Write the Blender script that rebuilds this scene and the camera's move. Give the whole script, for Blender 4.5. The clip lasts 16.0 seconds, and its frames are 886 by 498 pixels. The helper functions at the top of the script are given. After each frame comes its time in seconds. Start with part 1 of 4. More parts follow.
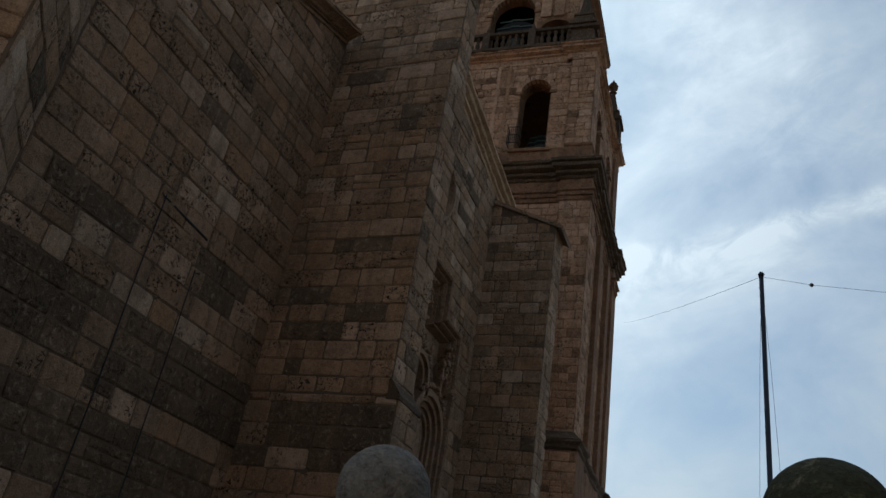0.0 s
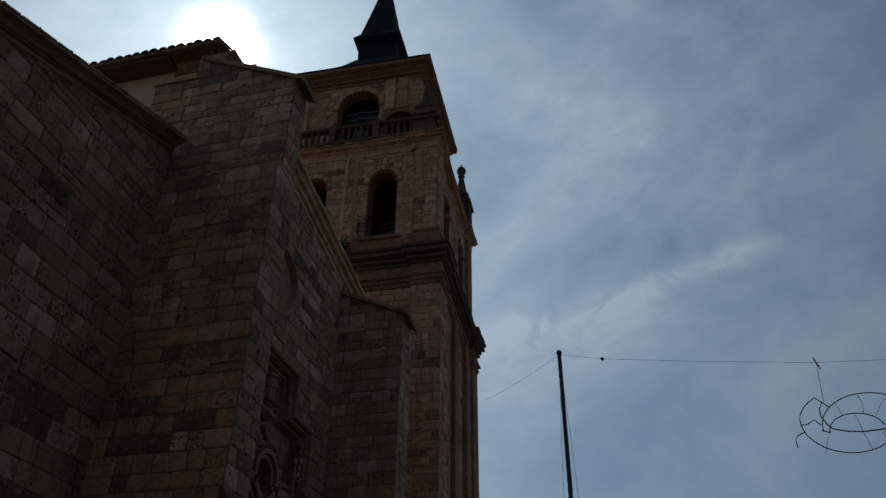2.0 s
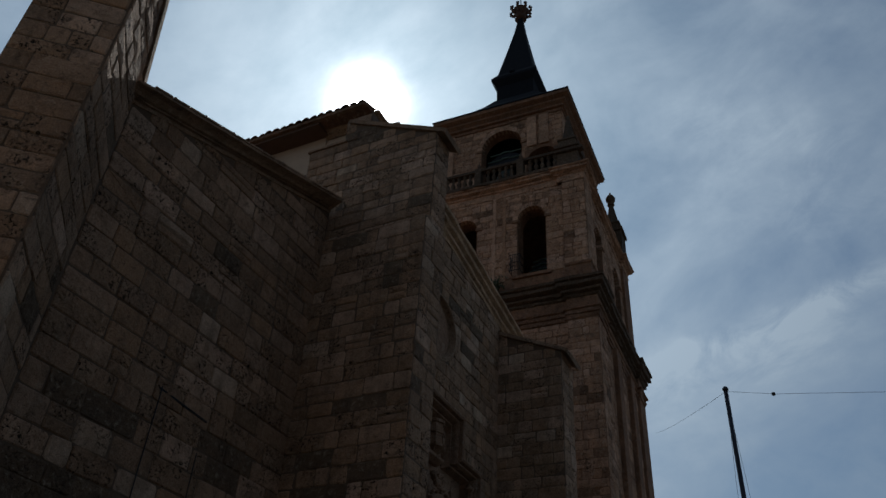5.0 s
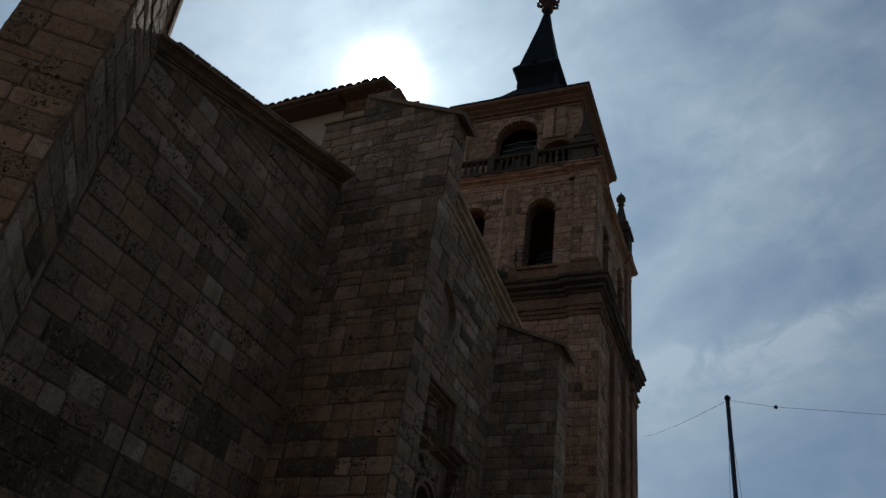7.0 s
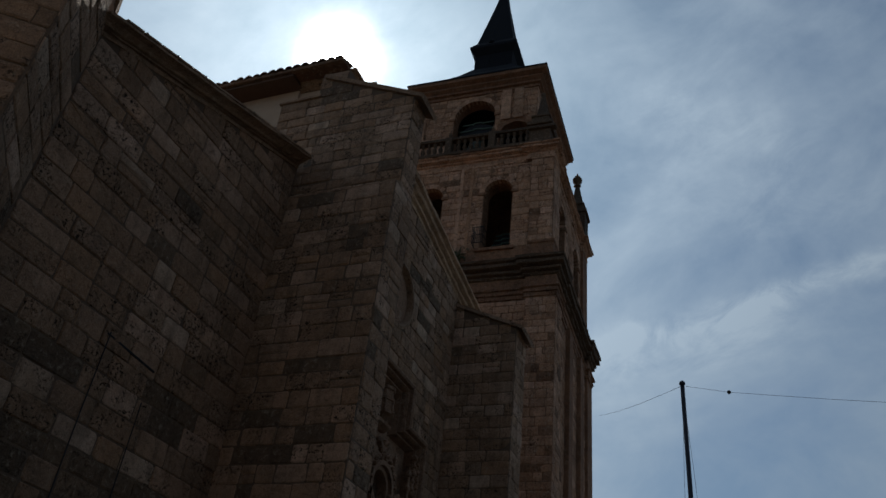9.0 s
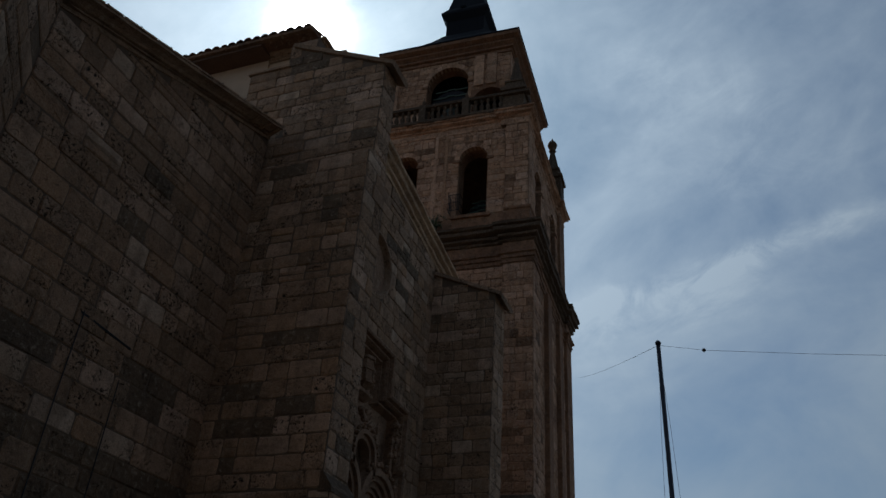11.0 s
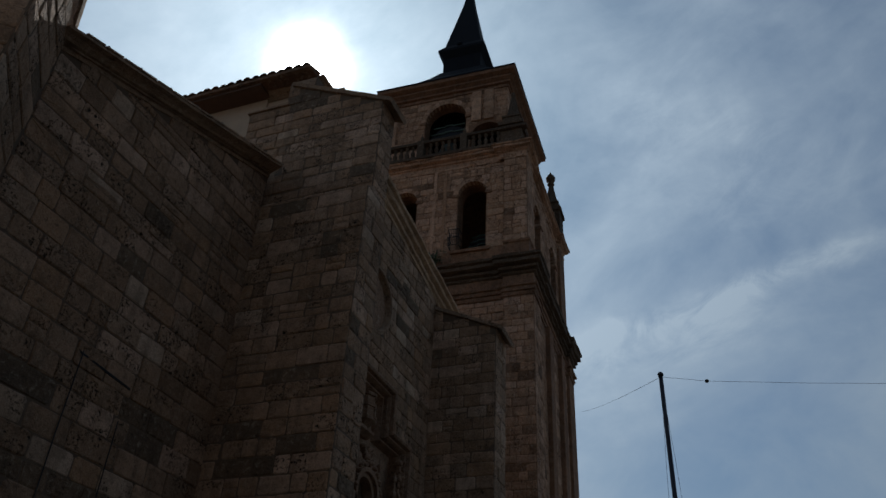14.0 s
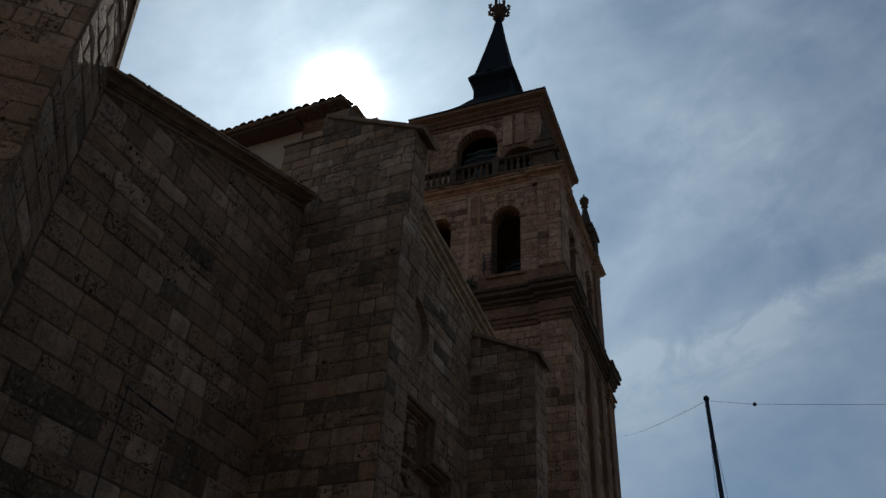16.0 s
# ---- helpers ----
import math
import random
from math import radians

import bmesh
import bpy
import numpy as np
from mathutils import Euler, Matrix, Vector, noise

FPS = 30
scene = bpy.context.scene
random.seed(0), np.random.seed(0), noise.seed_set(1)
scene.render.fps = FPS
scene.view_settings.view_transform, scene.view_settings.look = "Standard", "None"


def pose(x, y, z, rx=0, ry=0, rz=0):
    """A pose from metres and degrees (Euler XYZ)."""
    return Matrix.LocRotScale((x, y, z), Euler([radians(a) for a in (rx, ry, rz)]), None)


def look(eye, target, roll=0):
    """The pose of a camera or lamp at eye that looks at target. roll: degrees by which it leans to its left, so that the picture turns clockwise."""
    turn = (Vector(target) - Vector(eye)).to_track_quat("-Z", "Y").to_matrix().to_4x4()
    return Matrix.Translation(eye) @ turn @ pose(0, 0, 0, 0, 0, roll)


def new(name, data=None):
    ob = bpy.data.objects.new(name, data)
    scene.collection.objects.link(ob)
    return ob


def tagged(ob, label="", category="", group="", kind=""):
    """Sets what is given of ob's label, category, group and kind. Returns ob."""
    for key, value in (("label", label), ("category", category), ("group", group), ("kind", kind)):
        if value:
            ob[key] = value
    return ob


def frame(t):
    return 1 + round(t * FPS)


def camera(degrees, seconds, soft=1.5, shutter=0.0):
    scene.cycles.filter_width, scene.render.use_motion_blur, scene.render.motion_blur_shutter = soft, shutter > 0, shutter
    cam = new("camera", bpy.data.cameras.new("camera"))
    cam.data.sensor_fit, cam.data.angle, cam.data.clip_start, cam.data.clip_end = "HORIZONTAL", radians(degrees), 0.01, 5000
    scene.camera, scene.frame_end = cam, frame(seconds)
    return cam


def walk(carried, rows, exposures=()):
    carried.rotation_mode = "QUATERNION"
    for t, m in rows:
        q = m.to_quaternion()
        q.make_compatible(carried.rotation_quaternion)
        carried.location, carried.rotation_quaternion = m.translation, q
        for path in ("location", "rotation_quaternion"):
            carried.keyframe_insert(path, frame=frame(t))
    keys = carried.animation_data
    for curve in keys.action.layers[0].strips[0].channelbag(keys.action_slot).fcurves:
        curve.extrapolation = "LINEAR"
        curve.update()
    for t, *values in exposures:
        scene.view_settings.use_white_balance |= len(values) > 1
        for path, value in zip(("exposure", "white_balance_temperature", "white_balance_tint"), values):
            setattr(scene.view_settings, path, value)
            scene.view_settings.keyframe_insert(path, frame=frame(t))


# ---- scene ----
cam = camera(58.6, 16.0, soft=1.5)
# seconds, eye, yaw to the left of +y, pitch up, roll
ROWS = [
    (0.0, 0.000, 0.000, 1.600, 24.20, 27.99, 9.82),
    (0.5, 0.496, 0.009, 1.577, 20.04, 30.77, 7.26),
    (1.0, 0.975, -0.071, 1.610, 17.64, 32.65, 5.50),
    (1.5, 1.307, -0.205, 1.629, 14.83, 33.91, 2.56),
    (2.0, 1.384, -0.279, 1.651, 14.60, 34.65, 0.70),
    (2.5, 1.517, -0.327, 1.653, 17.87, 34.62, 1.47),
    (3.0, 1.605, -0.345, 1.678, 20.90, 35.01, 1.91),
    (3.5, 1.576, -0.468, 1.710, 21.71, 35.92, 1.77),
    (4.0, 1.575, -0.566, 1.759, 21.79, 36.43, 1.63),
    (4.5, 1.597, -0.617, 1.768, 22.99, 37.43, 2.51),
    (5.0, 1.604, -0.544, 1.761, 28.46, 36.57, 4.07),
    (5.2, 1.608, -0.527, 1.767, 31.08, 36.05, 4.66),
    (7.3, 1.365, -0.437, 1.799, 27.94, 35.43, 9.87),
    (7.5, 1.365, -0.433, 1.793, 27.21, 35.50, 9.58),
    (8.0, 1.333, -0.423, 1.820, 26.68, 35.95, 9.10),
    (8.5, 1.314, -0.425, 1.897, 26.23, 36.18, 8.85),
    (9.0, 1.322, -0.446, 1.995, 24.53, 34.40, 7.04),
    (9.2, 1.321, -0.441, 2.006, 23.50, 33.30, 5.65),
    (11.3, 1.364, -0.372, 1.996, 22.27, 32.34, 4.09),
    (11.5, 1.366, -0.368, 1.998, 22.13, 32.80, 4.20),
    (12.0, 1.367, -0.359, 1.992, 21.74, 33.51, 4.35),
    (12.5, 1.390, -0.356, 1.993, 21.57, 34.04, 4.18),
    (13.0, 1.404, -0.376, 2.005, 21.83, 34.51, 3.73),
    (13.5, 1.397, -0.372, 2.001, 22.15, 34.72, 3.54),
    (14.0, 1.373, -0.369, 1.988, 22.61, 34.84, 3.44),
    (14.5, 1.354, -0.372, 1.999, 23.27, 34.89, 3.78),
    (15.0, 1.339, -0.375, 1.995, 23.79, 35.11, 4.01),
    (15.5, 1.326, -0.412, 2.022, 24.81, 35.90, 4.20),
    (16.0, 1.301, -0.426, 2.015, 25.71, 36.50, 3.82),
]


def aim(x, y, z, yaw, pitch, roll):
    a, b = radians(yaw), radians(pitch)
    ahead = Vector((-math.sin(a) * math.cos(b), math.cos(a) * math.cos(b), math.sin(b)))
    return look((x, y, z), Vector((x, y, z)) + ahead, roll)


EXPOSURES = [(0.0, 1.06, 6900, 10), (0.5, 0.72, 6850, 10), (1.0, 0.36, 6550, 10), (1.5, 0.06, 6450, 10), (2.0, -0.02, 6350, 10), (3.0, 0.06, 6250, 10), (4.3, -0.05, 6250, 10), (5.0, 0.0, 6250, 10), (7.5, 0.10, 6300, 10), (12.5, 0.14, 6250, 10), (16.0, 0.05, 6250, 10)]
walk(cam, [(t, aim(*row)) for t, *row in ROWS], EXPOSURES)

# ---- light ----
SUN_AZ, SUN_EL = 37.4, 46.3
SUN = Vector((-math.sin(radians(SUN_AZ)) * math.cos(radians(SUN_EL)), math.cos(radians(SUN_AZ)) * math.cos(radians(SUN_EL)), math.sin(radians(SUN_EL))))
lamp = bpy.data.lights.new("sun", "SUN")
lamp.energy, lamp.angle, lamp.color = 2.0, radians(0.6), (1.0, 0.93, 0.84)
sun = new("sun", lamp)
sun.matrix_world = look(SUN * 100, (0, 0, 0))


class Nodes:
    """Short hand for a node tree."""

    def __init__(self, tree):
        self.t = tree
        tree.nodes.clear()

    def add(self, kind, **inputs):
        n = self.t.nodes.new(kind)
        for key, value in inputs.items():
            key = key.replace("_", " ")
            self.set(n, int(key[1:]) if key[0] == "i" and key[1:].isdigit() else key, value)
        return n

    def set(self, n, key, value):
        if isinstance(value, bpy.types.NodeSocket):
            self.t.links.new(value, n.inputs[key])
        else:
            n.inputs[key].default_value = value

    def math(self, op, a, b=0.0, clamp=False):
        n = self.add("ShaderNodeMath", i0=a, i1=b)
        n.operation, n.use_clamp = op, clamp
        return n.outputs[0]

    def vmath(self, op, a, b=(0, 0, 0)):
        n = self.add("ShaderNodeVectorMath", i0=a, i1=b)
        n.operation = op
        return n.outputs["Value"] if op in ("DOT_PRODUCT", "LENGTH") else n.outputs[0]

    def mix(self, fac, a, b, mode="MIX"):
        n = self.t.nodes.new("ShaderNodeMix")
        n.data_type, n.blend_type = "RGBA", mode
        self.set(n, 0, fac), self.set(n, 6, a), self.set(n, 7, b)
        return n.outputs[2]

    def noise(self, vector, scale, detail=4.0, rough=0.55, distort=0.0):
        n = self.add("ShaderNodeTexNoise", Vector=vector, Scale=scale, Detail=detail, Roughness=rough, Distortion=distort)
        return n.outputs[0]

    def ramp(self, fac, stops, kind="LINEAR"):
        n = self.add("ShaderNodeValToRGB", i0=fac)
        r = n.color_ramp
        r.interpolation = kind
        while len(r.elements) < len(stops):
            r.elements.new(1.0)
        for e, (at, c) in zip(r.elements, stops):
            e.position = at
            e.color = (*c, 1) if isinstance(c, tuple) else (c, c, c, 1)
        return n.outputs[0]


world = bpy.data.worlds.new("sky")
scene.world = world
world.use_nodes = True
w = Nodes(world.node_tree)
way = w.add("ShaderNodeTexCoord").outputs["Generated"]
air = w.t.nodes.new("ShaderNodeTexSky")
air.sky_type, air.sun_disc = "NISHITA", False
air.sun_elevation, air.sun_rotation = radians(SUN_EL), radians(-SUN_AZ)
air.air_density, air.dust_density = 1.0, 1.2
near_sun = w.math("MAXIMUM", w.vmath("DOT_PRODUCT", way, tuple(SUN)), 0.0)
core = w.math("POWER", near_sun, 2000.0)
halo = w.math("POWER", near_sun, 60.0)
wide = w.math("POWER", near_sun, 4.0)
# thin streaked cloud, drawn out along one slant
along = w.math("MULTIPLY", w.vmath("DOT_PRODUCT", way, (0.94, -0.18, 0.29)), 3.3)
cross_1 = w.math("MULTIPLY", w.vmath("DOT_PRODUCT", way, (-0.34, -0.51, 0.79)), 5.6)
cross_2 = w.math("MULTIPLY", w.vmath("DOT_PRODUCT", way, (0.0, 0.84, 0.54)), 4.0)
sheet = w.add("ShaderNodeCombineXYZ", i0=along, i1=cross_1, i2=cross_2).outputs[0]
sheet = w.vmath("ADD", sheet, (2.3, 0.4, 1.1))
puffs = w.noise(sheet, 1.1, 8.0, 0.56, 0.35)
veil = w.noise(sheet, 0.42, 3.0, 0.5, 0.3)
cover = w.math("ADD", w.math("MULTIPLY", puffs, 0.7), w.math("MULTIPLY", veil, 0.45))
mask = w.math("MULTIPLY", w.ramp(cover, [(0.44, 0.0), (0.58, 0.45), (0.72, 1.0)]), 0.75)
mottle = w.noise(way, 9.0, 6.0, 0.58, 0.5)
fray = w.noise(sheet, 3.6, 7.0, 0.66, 0.6)


def wisp(a, b, width, waver, amount):
    """A long torn streak of cloud between two directions."""
    a, b = Vector(a).normalized(), Vector(b).normalized()
    across, along_it, mid = a.cross(b).normalized(), (b - a).normalized(), ((a + b) / 2).normalized()
    off = w.math("ADD", w.vmath("DOT_PRODUCT", way, tuple(across)), w.math("MULTIPLY", w.math("SUBTRACT", w.noise(way, 6.0, 5.0, 0.6), 0.5), waver))
    off = w.math("DIVIDE", off, width)
    far = w.math("DIVIDE", w.math("SUBTRACT", w.vmath("DOT_PRODUCT", way, tuple(along_it)), mid.dot(along_it)), (b - a).length * 0.55)
    body = w.math("POWER", 2.718, w.math("MULTIPLY", w.math("ADD", w.math("MULTIPLY", off, off), w.math("POWER", w.math("ABSOLUTE", far), 4.0)), -1.0))
    return w.math("MULTIPLY", w.math("MULTIPLY", body, w.ramp(fray, [(0.36, 0.12), (0.50, 0.65), (0.66, 1.3)])), amount)


for streak in (wisp((-0.178, 0.867, 0.465), (0.190, 0.828, 0.532), 0.014, 0.07, 0.75), wisp((-0.20, 0.89, 0.44), (0.05, 0.868, 0.488), 0.030, 0.08, 0.45),
               wisp((-0.06, 0.80, 0.60), (0.17, 0.80, 0.57), 0.035, 0.16, 0.22), wisp((-0.10, 0.72, 0.69), (0.10, 0.765, 0.635), 0.050, 0.20, 0.30),
               wisp((0.02, 0.62, 0.78), (0.34, 0.66, 0.67), 0.045, 0.18, 0.10)):
    mask = w.math("ADD", mask, streak)
low = w.math("MULTIPLY", w.math("SUBTRACT", 0.56, w.add("ShaderNodeSeparateXYZ", Vector=way).outputs[2], True), w.math("SUBTRACT", 1.5, w.math("MULTIPLY", w.vmath("DOT_PRODUCT", way, (1, 0, 0)), 4.0), True), True)
mask = w.math("ADD", mask, low)
mask = w.math("ADD", mask, w.math("MULTIPLY", w.math("SUBTRACT", mottle, 0.5), 0.8), True)
blue = w.mix(1.0, air.outputs[0], (0.020, 0.033, 0.042, 1), "MULTIPLY")
cloud_light = w.math("ADD", 0.21, w.math("MULTIPLY", wide, 0.54))
cloud = w.mix(1.0, (0.84, 1.0, 1.12, 1), cloud_light, "MULTIPLY")
base = w.mix(w.math("ADD", w.math("MULTIPLY", mask, 0.52), 0.22), blue, cloud)
torn = w.math("ADD", 0.25, w.math("MULTIPLY", w.noise(sheet, 4.0, 5.0, 0.6), 1.5))
glow = w.math("MULTIPLY", torn, w.math("ADD", w.math("MULTIPLY", core, 5.5), w.math("MULTIPLY", halo, 0.25)))
lit = w.mix(1.0, base, w.mix(1.0, (1.0, 0.98, 0.95, 1), glow, "MULTIPLY"), "ADD")
back = w.add("ShaderNodeBackground", Color=lit, Strength=1.0)
w.t.links.new(back.outputs[0], w.add("ShaderNodeOutputWorld").inputs[0])

# ---- materials ----
def surface(name):
    m = bpy.data.materials.new(name)
    m.use_nodes = True
    return m, Nodes(m.node_tree)


def finish(n, color, rough, bump=None, depth=0.02, strength=0.6, metal=0.0):
    b = n.add("ShaderNodeBsdfPrincipled", Base_Color=color, Roughness=rough, Metallic=metal)
    b.inputs["Specular IOR Level"].default_value = 0.2 if rough > 0.85 else 0.5
    if bump is not None:
        n.set(b, "Normal", n.add("ShaderNodeBump", Height=bump, Strength=strength, Distance=depth).outputs[0])
    n.t.links.new(b.outputs[0], n.add("ShaderNodeOutputMaterial").inputs[0])


def stone(name, tones, stain, pits=1.0, warm=(1.0, 0.98, 0.92), fleck=0.45):
    """Weathered limestone: every block has a tone of its own, with stains, lichen and pits."""
    m, n = surface(name)
    place = n.add("ShaderNodeNewGeometry")
    pos = place.outputs["Position"]
    one = n.add("ShaderNodeObjectInfo").outputs["Random"]
    tone = n.math("FRACT", n.math("ADD", one, n.math("MULTIPLY", place.outputs["Random Per Island"], 7.31)))
    body = n.ramp(tone, tones)
    patch = n.noise(pos, 0.45, 5.0, 0.6, 0.4)
    blot = n.noise(pos, 2.6, 6.0, 0.65, 0.2)
    grain = n.noise(pos, 34.0, 4.0, 0.7)
    ragged = n.noise(pos, 15.0, 4.0, 0.62, 0.8)
    field = n.noise(pos, 1.9, 4.0, 0.6, 0.3)
    holes = n.math("MULTIPLY", n.ramp(ragged, [(0.38, 1.0), (0.46, 0.0)]), n.ramp(field, [(0.44, 0.0), (0.54, 1.0)]))
    holes = n.math("MULTIPLY", holes, n.ramp(n.math("FRACT", n.math("MULTIPLY", tone, 5.7)), [(0.40, 0.15), (0.55, 1.0)]))
    streak = n.noise(n.add("ShaderNodeMapping", Vector=pos, Scale=(2.6, 2.6, 0.25)).outputs[0], 1.1, 5.0, 0.6)
    spots = n.noise(pos, 7.5, 5.0, 0.7, 0.6)
    c = n.mix(n.ramp(patch, [(0.42, 0.0), (0.68, 0.6)]), body, stain)
    c = n.mix(n.ramp(blot, [(0.45, 0.0), (0.70, 0.6)]), c, n.mix(0.5, stain, (0.10, 0.075, 0.055, 1)))
    c = n.mix(n.ramp(streak, [(0.52, 0.0), (0.72, 0.4)]), c, (0.075, 0.058, 0.044, 1))
    c = n.mix(n.ramp(spots, [(0.54, 0.0), (0.68, fleck)]), c, (0.52, 0.43, 0.33, 1))
    c = n.mix(n.ramp(spots, [(0.32, min(0.9, fleck + 0.2)), (0.44, 0.0)]), c, (0.055, 0.043, 0.033, 1))
    c = n.mix(n.math("MULTIPLY", holes, 0.85 * pits), c, (0.03, 0.024, 0.018, 1))
    c = n.mix(0.6, c, n.mix(1.0, c, n.ramp(grain, [(0.3, 0.5), (0.7, 1.45)]), "MULTIPLY"))
    c = n.mix(1.0, c, (*warm, 1), "MULTIPLY")
    high = n.math("SUBTRACT", n.math("ADD", n.math("ADD", n.math("MULTIPLY", blot, 1.2), n.math("MULTIPLY", spots, 0.6)), n.math("MULTIPLY", grain, 0.4)), n.math("MULTIPLY", holes, 1.1 * pits))
    finish(n, c, 0.92, high, 0.045, 0.9)
    return m


def plain(name, color, rough=0.7, vary=0.35, scale=6.0, metal=0.0, depth=0.004):
    m, n = surface(name)
    pos = n.add("ShaderNodeNewGeometry").outputs["Position"]
    big, fine = n.noise(pos, scale, 5.0, 0.6), n.noise(pos, scale * 9, 3.0, 0.6)
    mul = n.math("ADD", 1.0 - vary, n.math("ADD", n.math("MULTIPLY", big, vary * 1.4), n.math("MULTIPLY", fine, vary * 0.6)))
    finish(n, n.mix(1.0, (*color, 1), mul, "MULTIPLY"), rough, n.math("ADD", big, n.math("MULTIPLY", fine, 0.4)), depth, 0.5, metal)
    return m


GREY_TONES = [(0.0, (0.448, 0.29, 0.191)), (0.16, (0.307, 0.198, 0.128)), (0.3, (0.562, 0.373, 0.256)), (0.44, (0.394, 0.263, 0.179)), (0.56, (0.451, 0.277, 0.168)), (0.68, (0.316, 0.218, 0.153)), (0.8, (0.642, 0.446, 0.33)), (0.9, (0.268, 0.171, 0.109)), (1.0, (0.43, 0.298, 0.208))]
WARM_TONES = [(0.0, (0.564, 0.334, 0.204)), (0.2, (0.410, 0.238, 0.139)), (0.4, (0.636, 0.390, 0.250)), (0.6, (0.465, 0.285, 0.177)), (0.8, (0.682, 0.437, 0.302)), (0.95, (0.253, 0.146, 0.086)), (1.0, (0.161, 0.093, 0.055))]
DARK_TONES = [(0.0, (0.215, 0.140, 0.092)), (0.5, (0.160, 0.108, 0.074)), (1.0, (0.262, 0.172, 0.113))]
PALE_TONES = [(0.0, (0.632, 0.455, 0.329)), (1.0, (0.544, 0.397, 0.300))]
M_STONE = stone("grey_limestone", GREY_TONES, (0.228, 0.145, 0.092, 1), 1.15, (1.02, 0.97, 0.90), 0.3)
M_DARK = stone("dark_weathered_limestone", DARK_TONES, (0.07, 0.055, 0.04, 1), 0.6)
M_PALE = stone("pale_limestone", PALE_TONES, (0.306, 0.207, 0.140, 1), 0.8, (1.0, 0.97, 0.91), 0.3)
M_TOWER = stone("warm_limestone", WARM_TONES, (0.297, 0.158, 0.090, 1), 0.9, (1.06, 1.0, 0.96), 0.5)
M_MOULD = stone("moulded_stone", [(0.0, (0.467, 0.309, 0.202)), (0.5, (0.392, 0.257, 0.174)), (1.0, (0.518, 0.350, 0.242))], (0.241, 0.157, 0.104, 1), 0.5)
M_TOWMOULD = stone("warm_moulded_stone", [(0.0, (0.385, 0.210, 0.121)), (0.5, (0.312, 0.166, 0.094)), (1.0, (0.421, 0.238, 0.140))], (0.174, 0.092, 0.053, 1), 0.8, (0.86, 0.81, 0.78), 0.35)
M_RAKE = stone("tan_moulded_stone", [(0.0, (0.60, 0.40, 0.25)), (0.5, (0.52, 0.34, 0.21)), (1.0, (0.64, 0.44, 0.29))], (0.34, 0.21, 0.13, 1), 0.6)
M_CARVED = stone("carved_stone", [(0.0, (0.388, 0.244, 0.167)), (0.5, (0.326, 0.197, 0.130)), (1.0, (0.428, 0.273, 0.186))], (0.224, 0.132, 0.084, 1), 0.4)
M_MORTAR = plain("lime_mortar", (0.150, 0.104, 0.072), 0.95, 0.5, 5.0)
M_GRANITE = stone("granite", [(0.0, (0.34, 0.33, 0.31)), (1.0, (0.28, 0.27, 0.255))], (0.19, 0.19, 0.175, 1), 0.5, (1, 1, 1))
M_MOSSY = stone("mossy_granite", [(0.0, (0.075, 0.08, 0.06)), (1.0, (0.05, 0.058, 0.042))], (0.045, 0.05, 0.033, 1), 0.5, (0.8, 0.85, 0.75))
M_LICHEN = stone("lichened_granite", [(0.0, (0.17, 0.165, 0.15)), (1.0, (0.15, 0.145, 0.135))], (0.30, 0.30, 0.29, 1), 0.9, (1, 1, 1))
M_PLASTER = plain("ochre_plaster", (0.52, 0.38, 0.27), 0.9, 0.25, 1.6)
# paints of the added unseen walls: one bounces sunlight, one swallows it
M_BOUNCE_WALL = plain("grey_render", (0.48, 0.41, 0.33), 0.9, 0.25, 1.6)
M_BLOCKER = plain("dark_house_wall", (0.07, 0.05, 0.038), 0.9, 0.3, 1.5)
M_TILE = stone("clay_tile", [(0.0, (0.26, 0.12, 0.07)), (0.5, (0.20, 0.10, 0.065)), (1.0, (0.32, 0.17, 0.10))], (0.12, 0.09, 0.07, 1), 0.3)
M_WOOD = plain("dark_wood", (0.11, 0.055, 0.03), 0.75, 0.5, 4.0)
M_SLATE = plain("slate", (0.010, 0.011, 0.014), 0.9, 0.5, 3.0, 0.0, 0.02)
# black grime; the tone also stands for shade on cornices and in the niche
M_GRIME_SHADE = stone("blackened_stone", [(0.0, (0.14, 0.090, 0.058)), (0.5, (0.095, 0.064, 0.044)), (1.0, (0.17, 0.110, 0.072))], (0.06, 0.045, 0.032, 1), 0.6, (1.0, 0.96, 0.9), 0.25)
M_CROWN = plain("rusty_metal", (0.10, 0.05, 0.028), 0.7, 0.5, 3.0)
M_IRON = plain("dark_iron", (0.022, 0.02, 0.02), 0.55, 0.4, 12.0, 0.6)
M_BRONZE = plain("bell_bronze", (0.055, 0.06, 0.045), 0.5, 0.5, 5.0, 0.7)
M_GREEN = plain("green_painted_yoke", (0.10, 0.15, 0.12), 0.6, 0.4, 5.0)
M_POLE = plain("painted_pole", (0.018, 0.02, 0.035), 0.45, 0.3, 7.0, 0.3)
M_CABLE = plain("black_cable", (0.02, 0.02, 0.022), 0.6, 0.2)
M_LEAF = plain("leaf", (0.05, 0.07, 0.028), 0.7, 0.5, 9.0)
M_PAVE = plain("stone_paving", (0.075, 0.068, 0.06), 0.85, 0.4, 1.3)
# inside of the tower: base colour set dark so the arches read as shade
M_INNER_SHADE = plain("dark_inner_wall", (0.10, 0.085, 0.07), 0.95, 0.4, 2.0)


# ---- building blocks ----
def thing(name, at, label, category, group="", kind=""):
    e = new(name)
    e.location = at
    e.empty_display_size = 0.3
    return tagged(e, label, category, group, kind)


def hang(ob, parent):
    """Puts ob under parent, where it stands."""
    ob.parent = parent
    ob.matrix_parent_inverse = Matrix.Translation(-Vector(parent.location))
    return ob


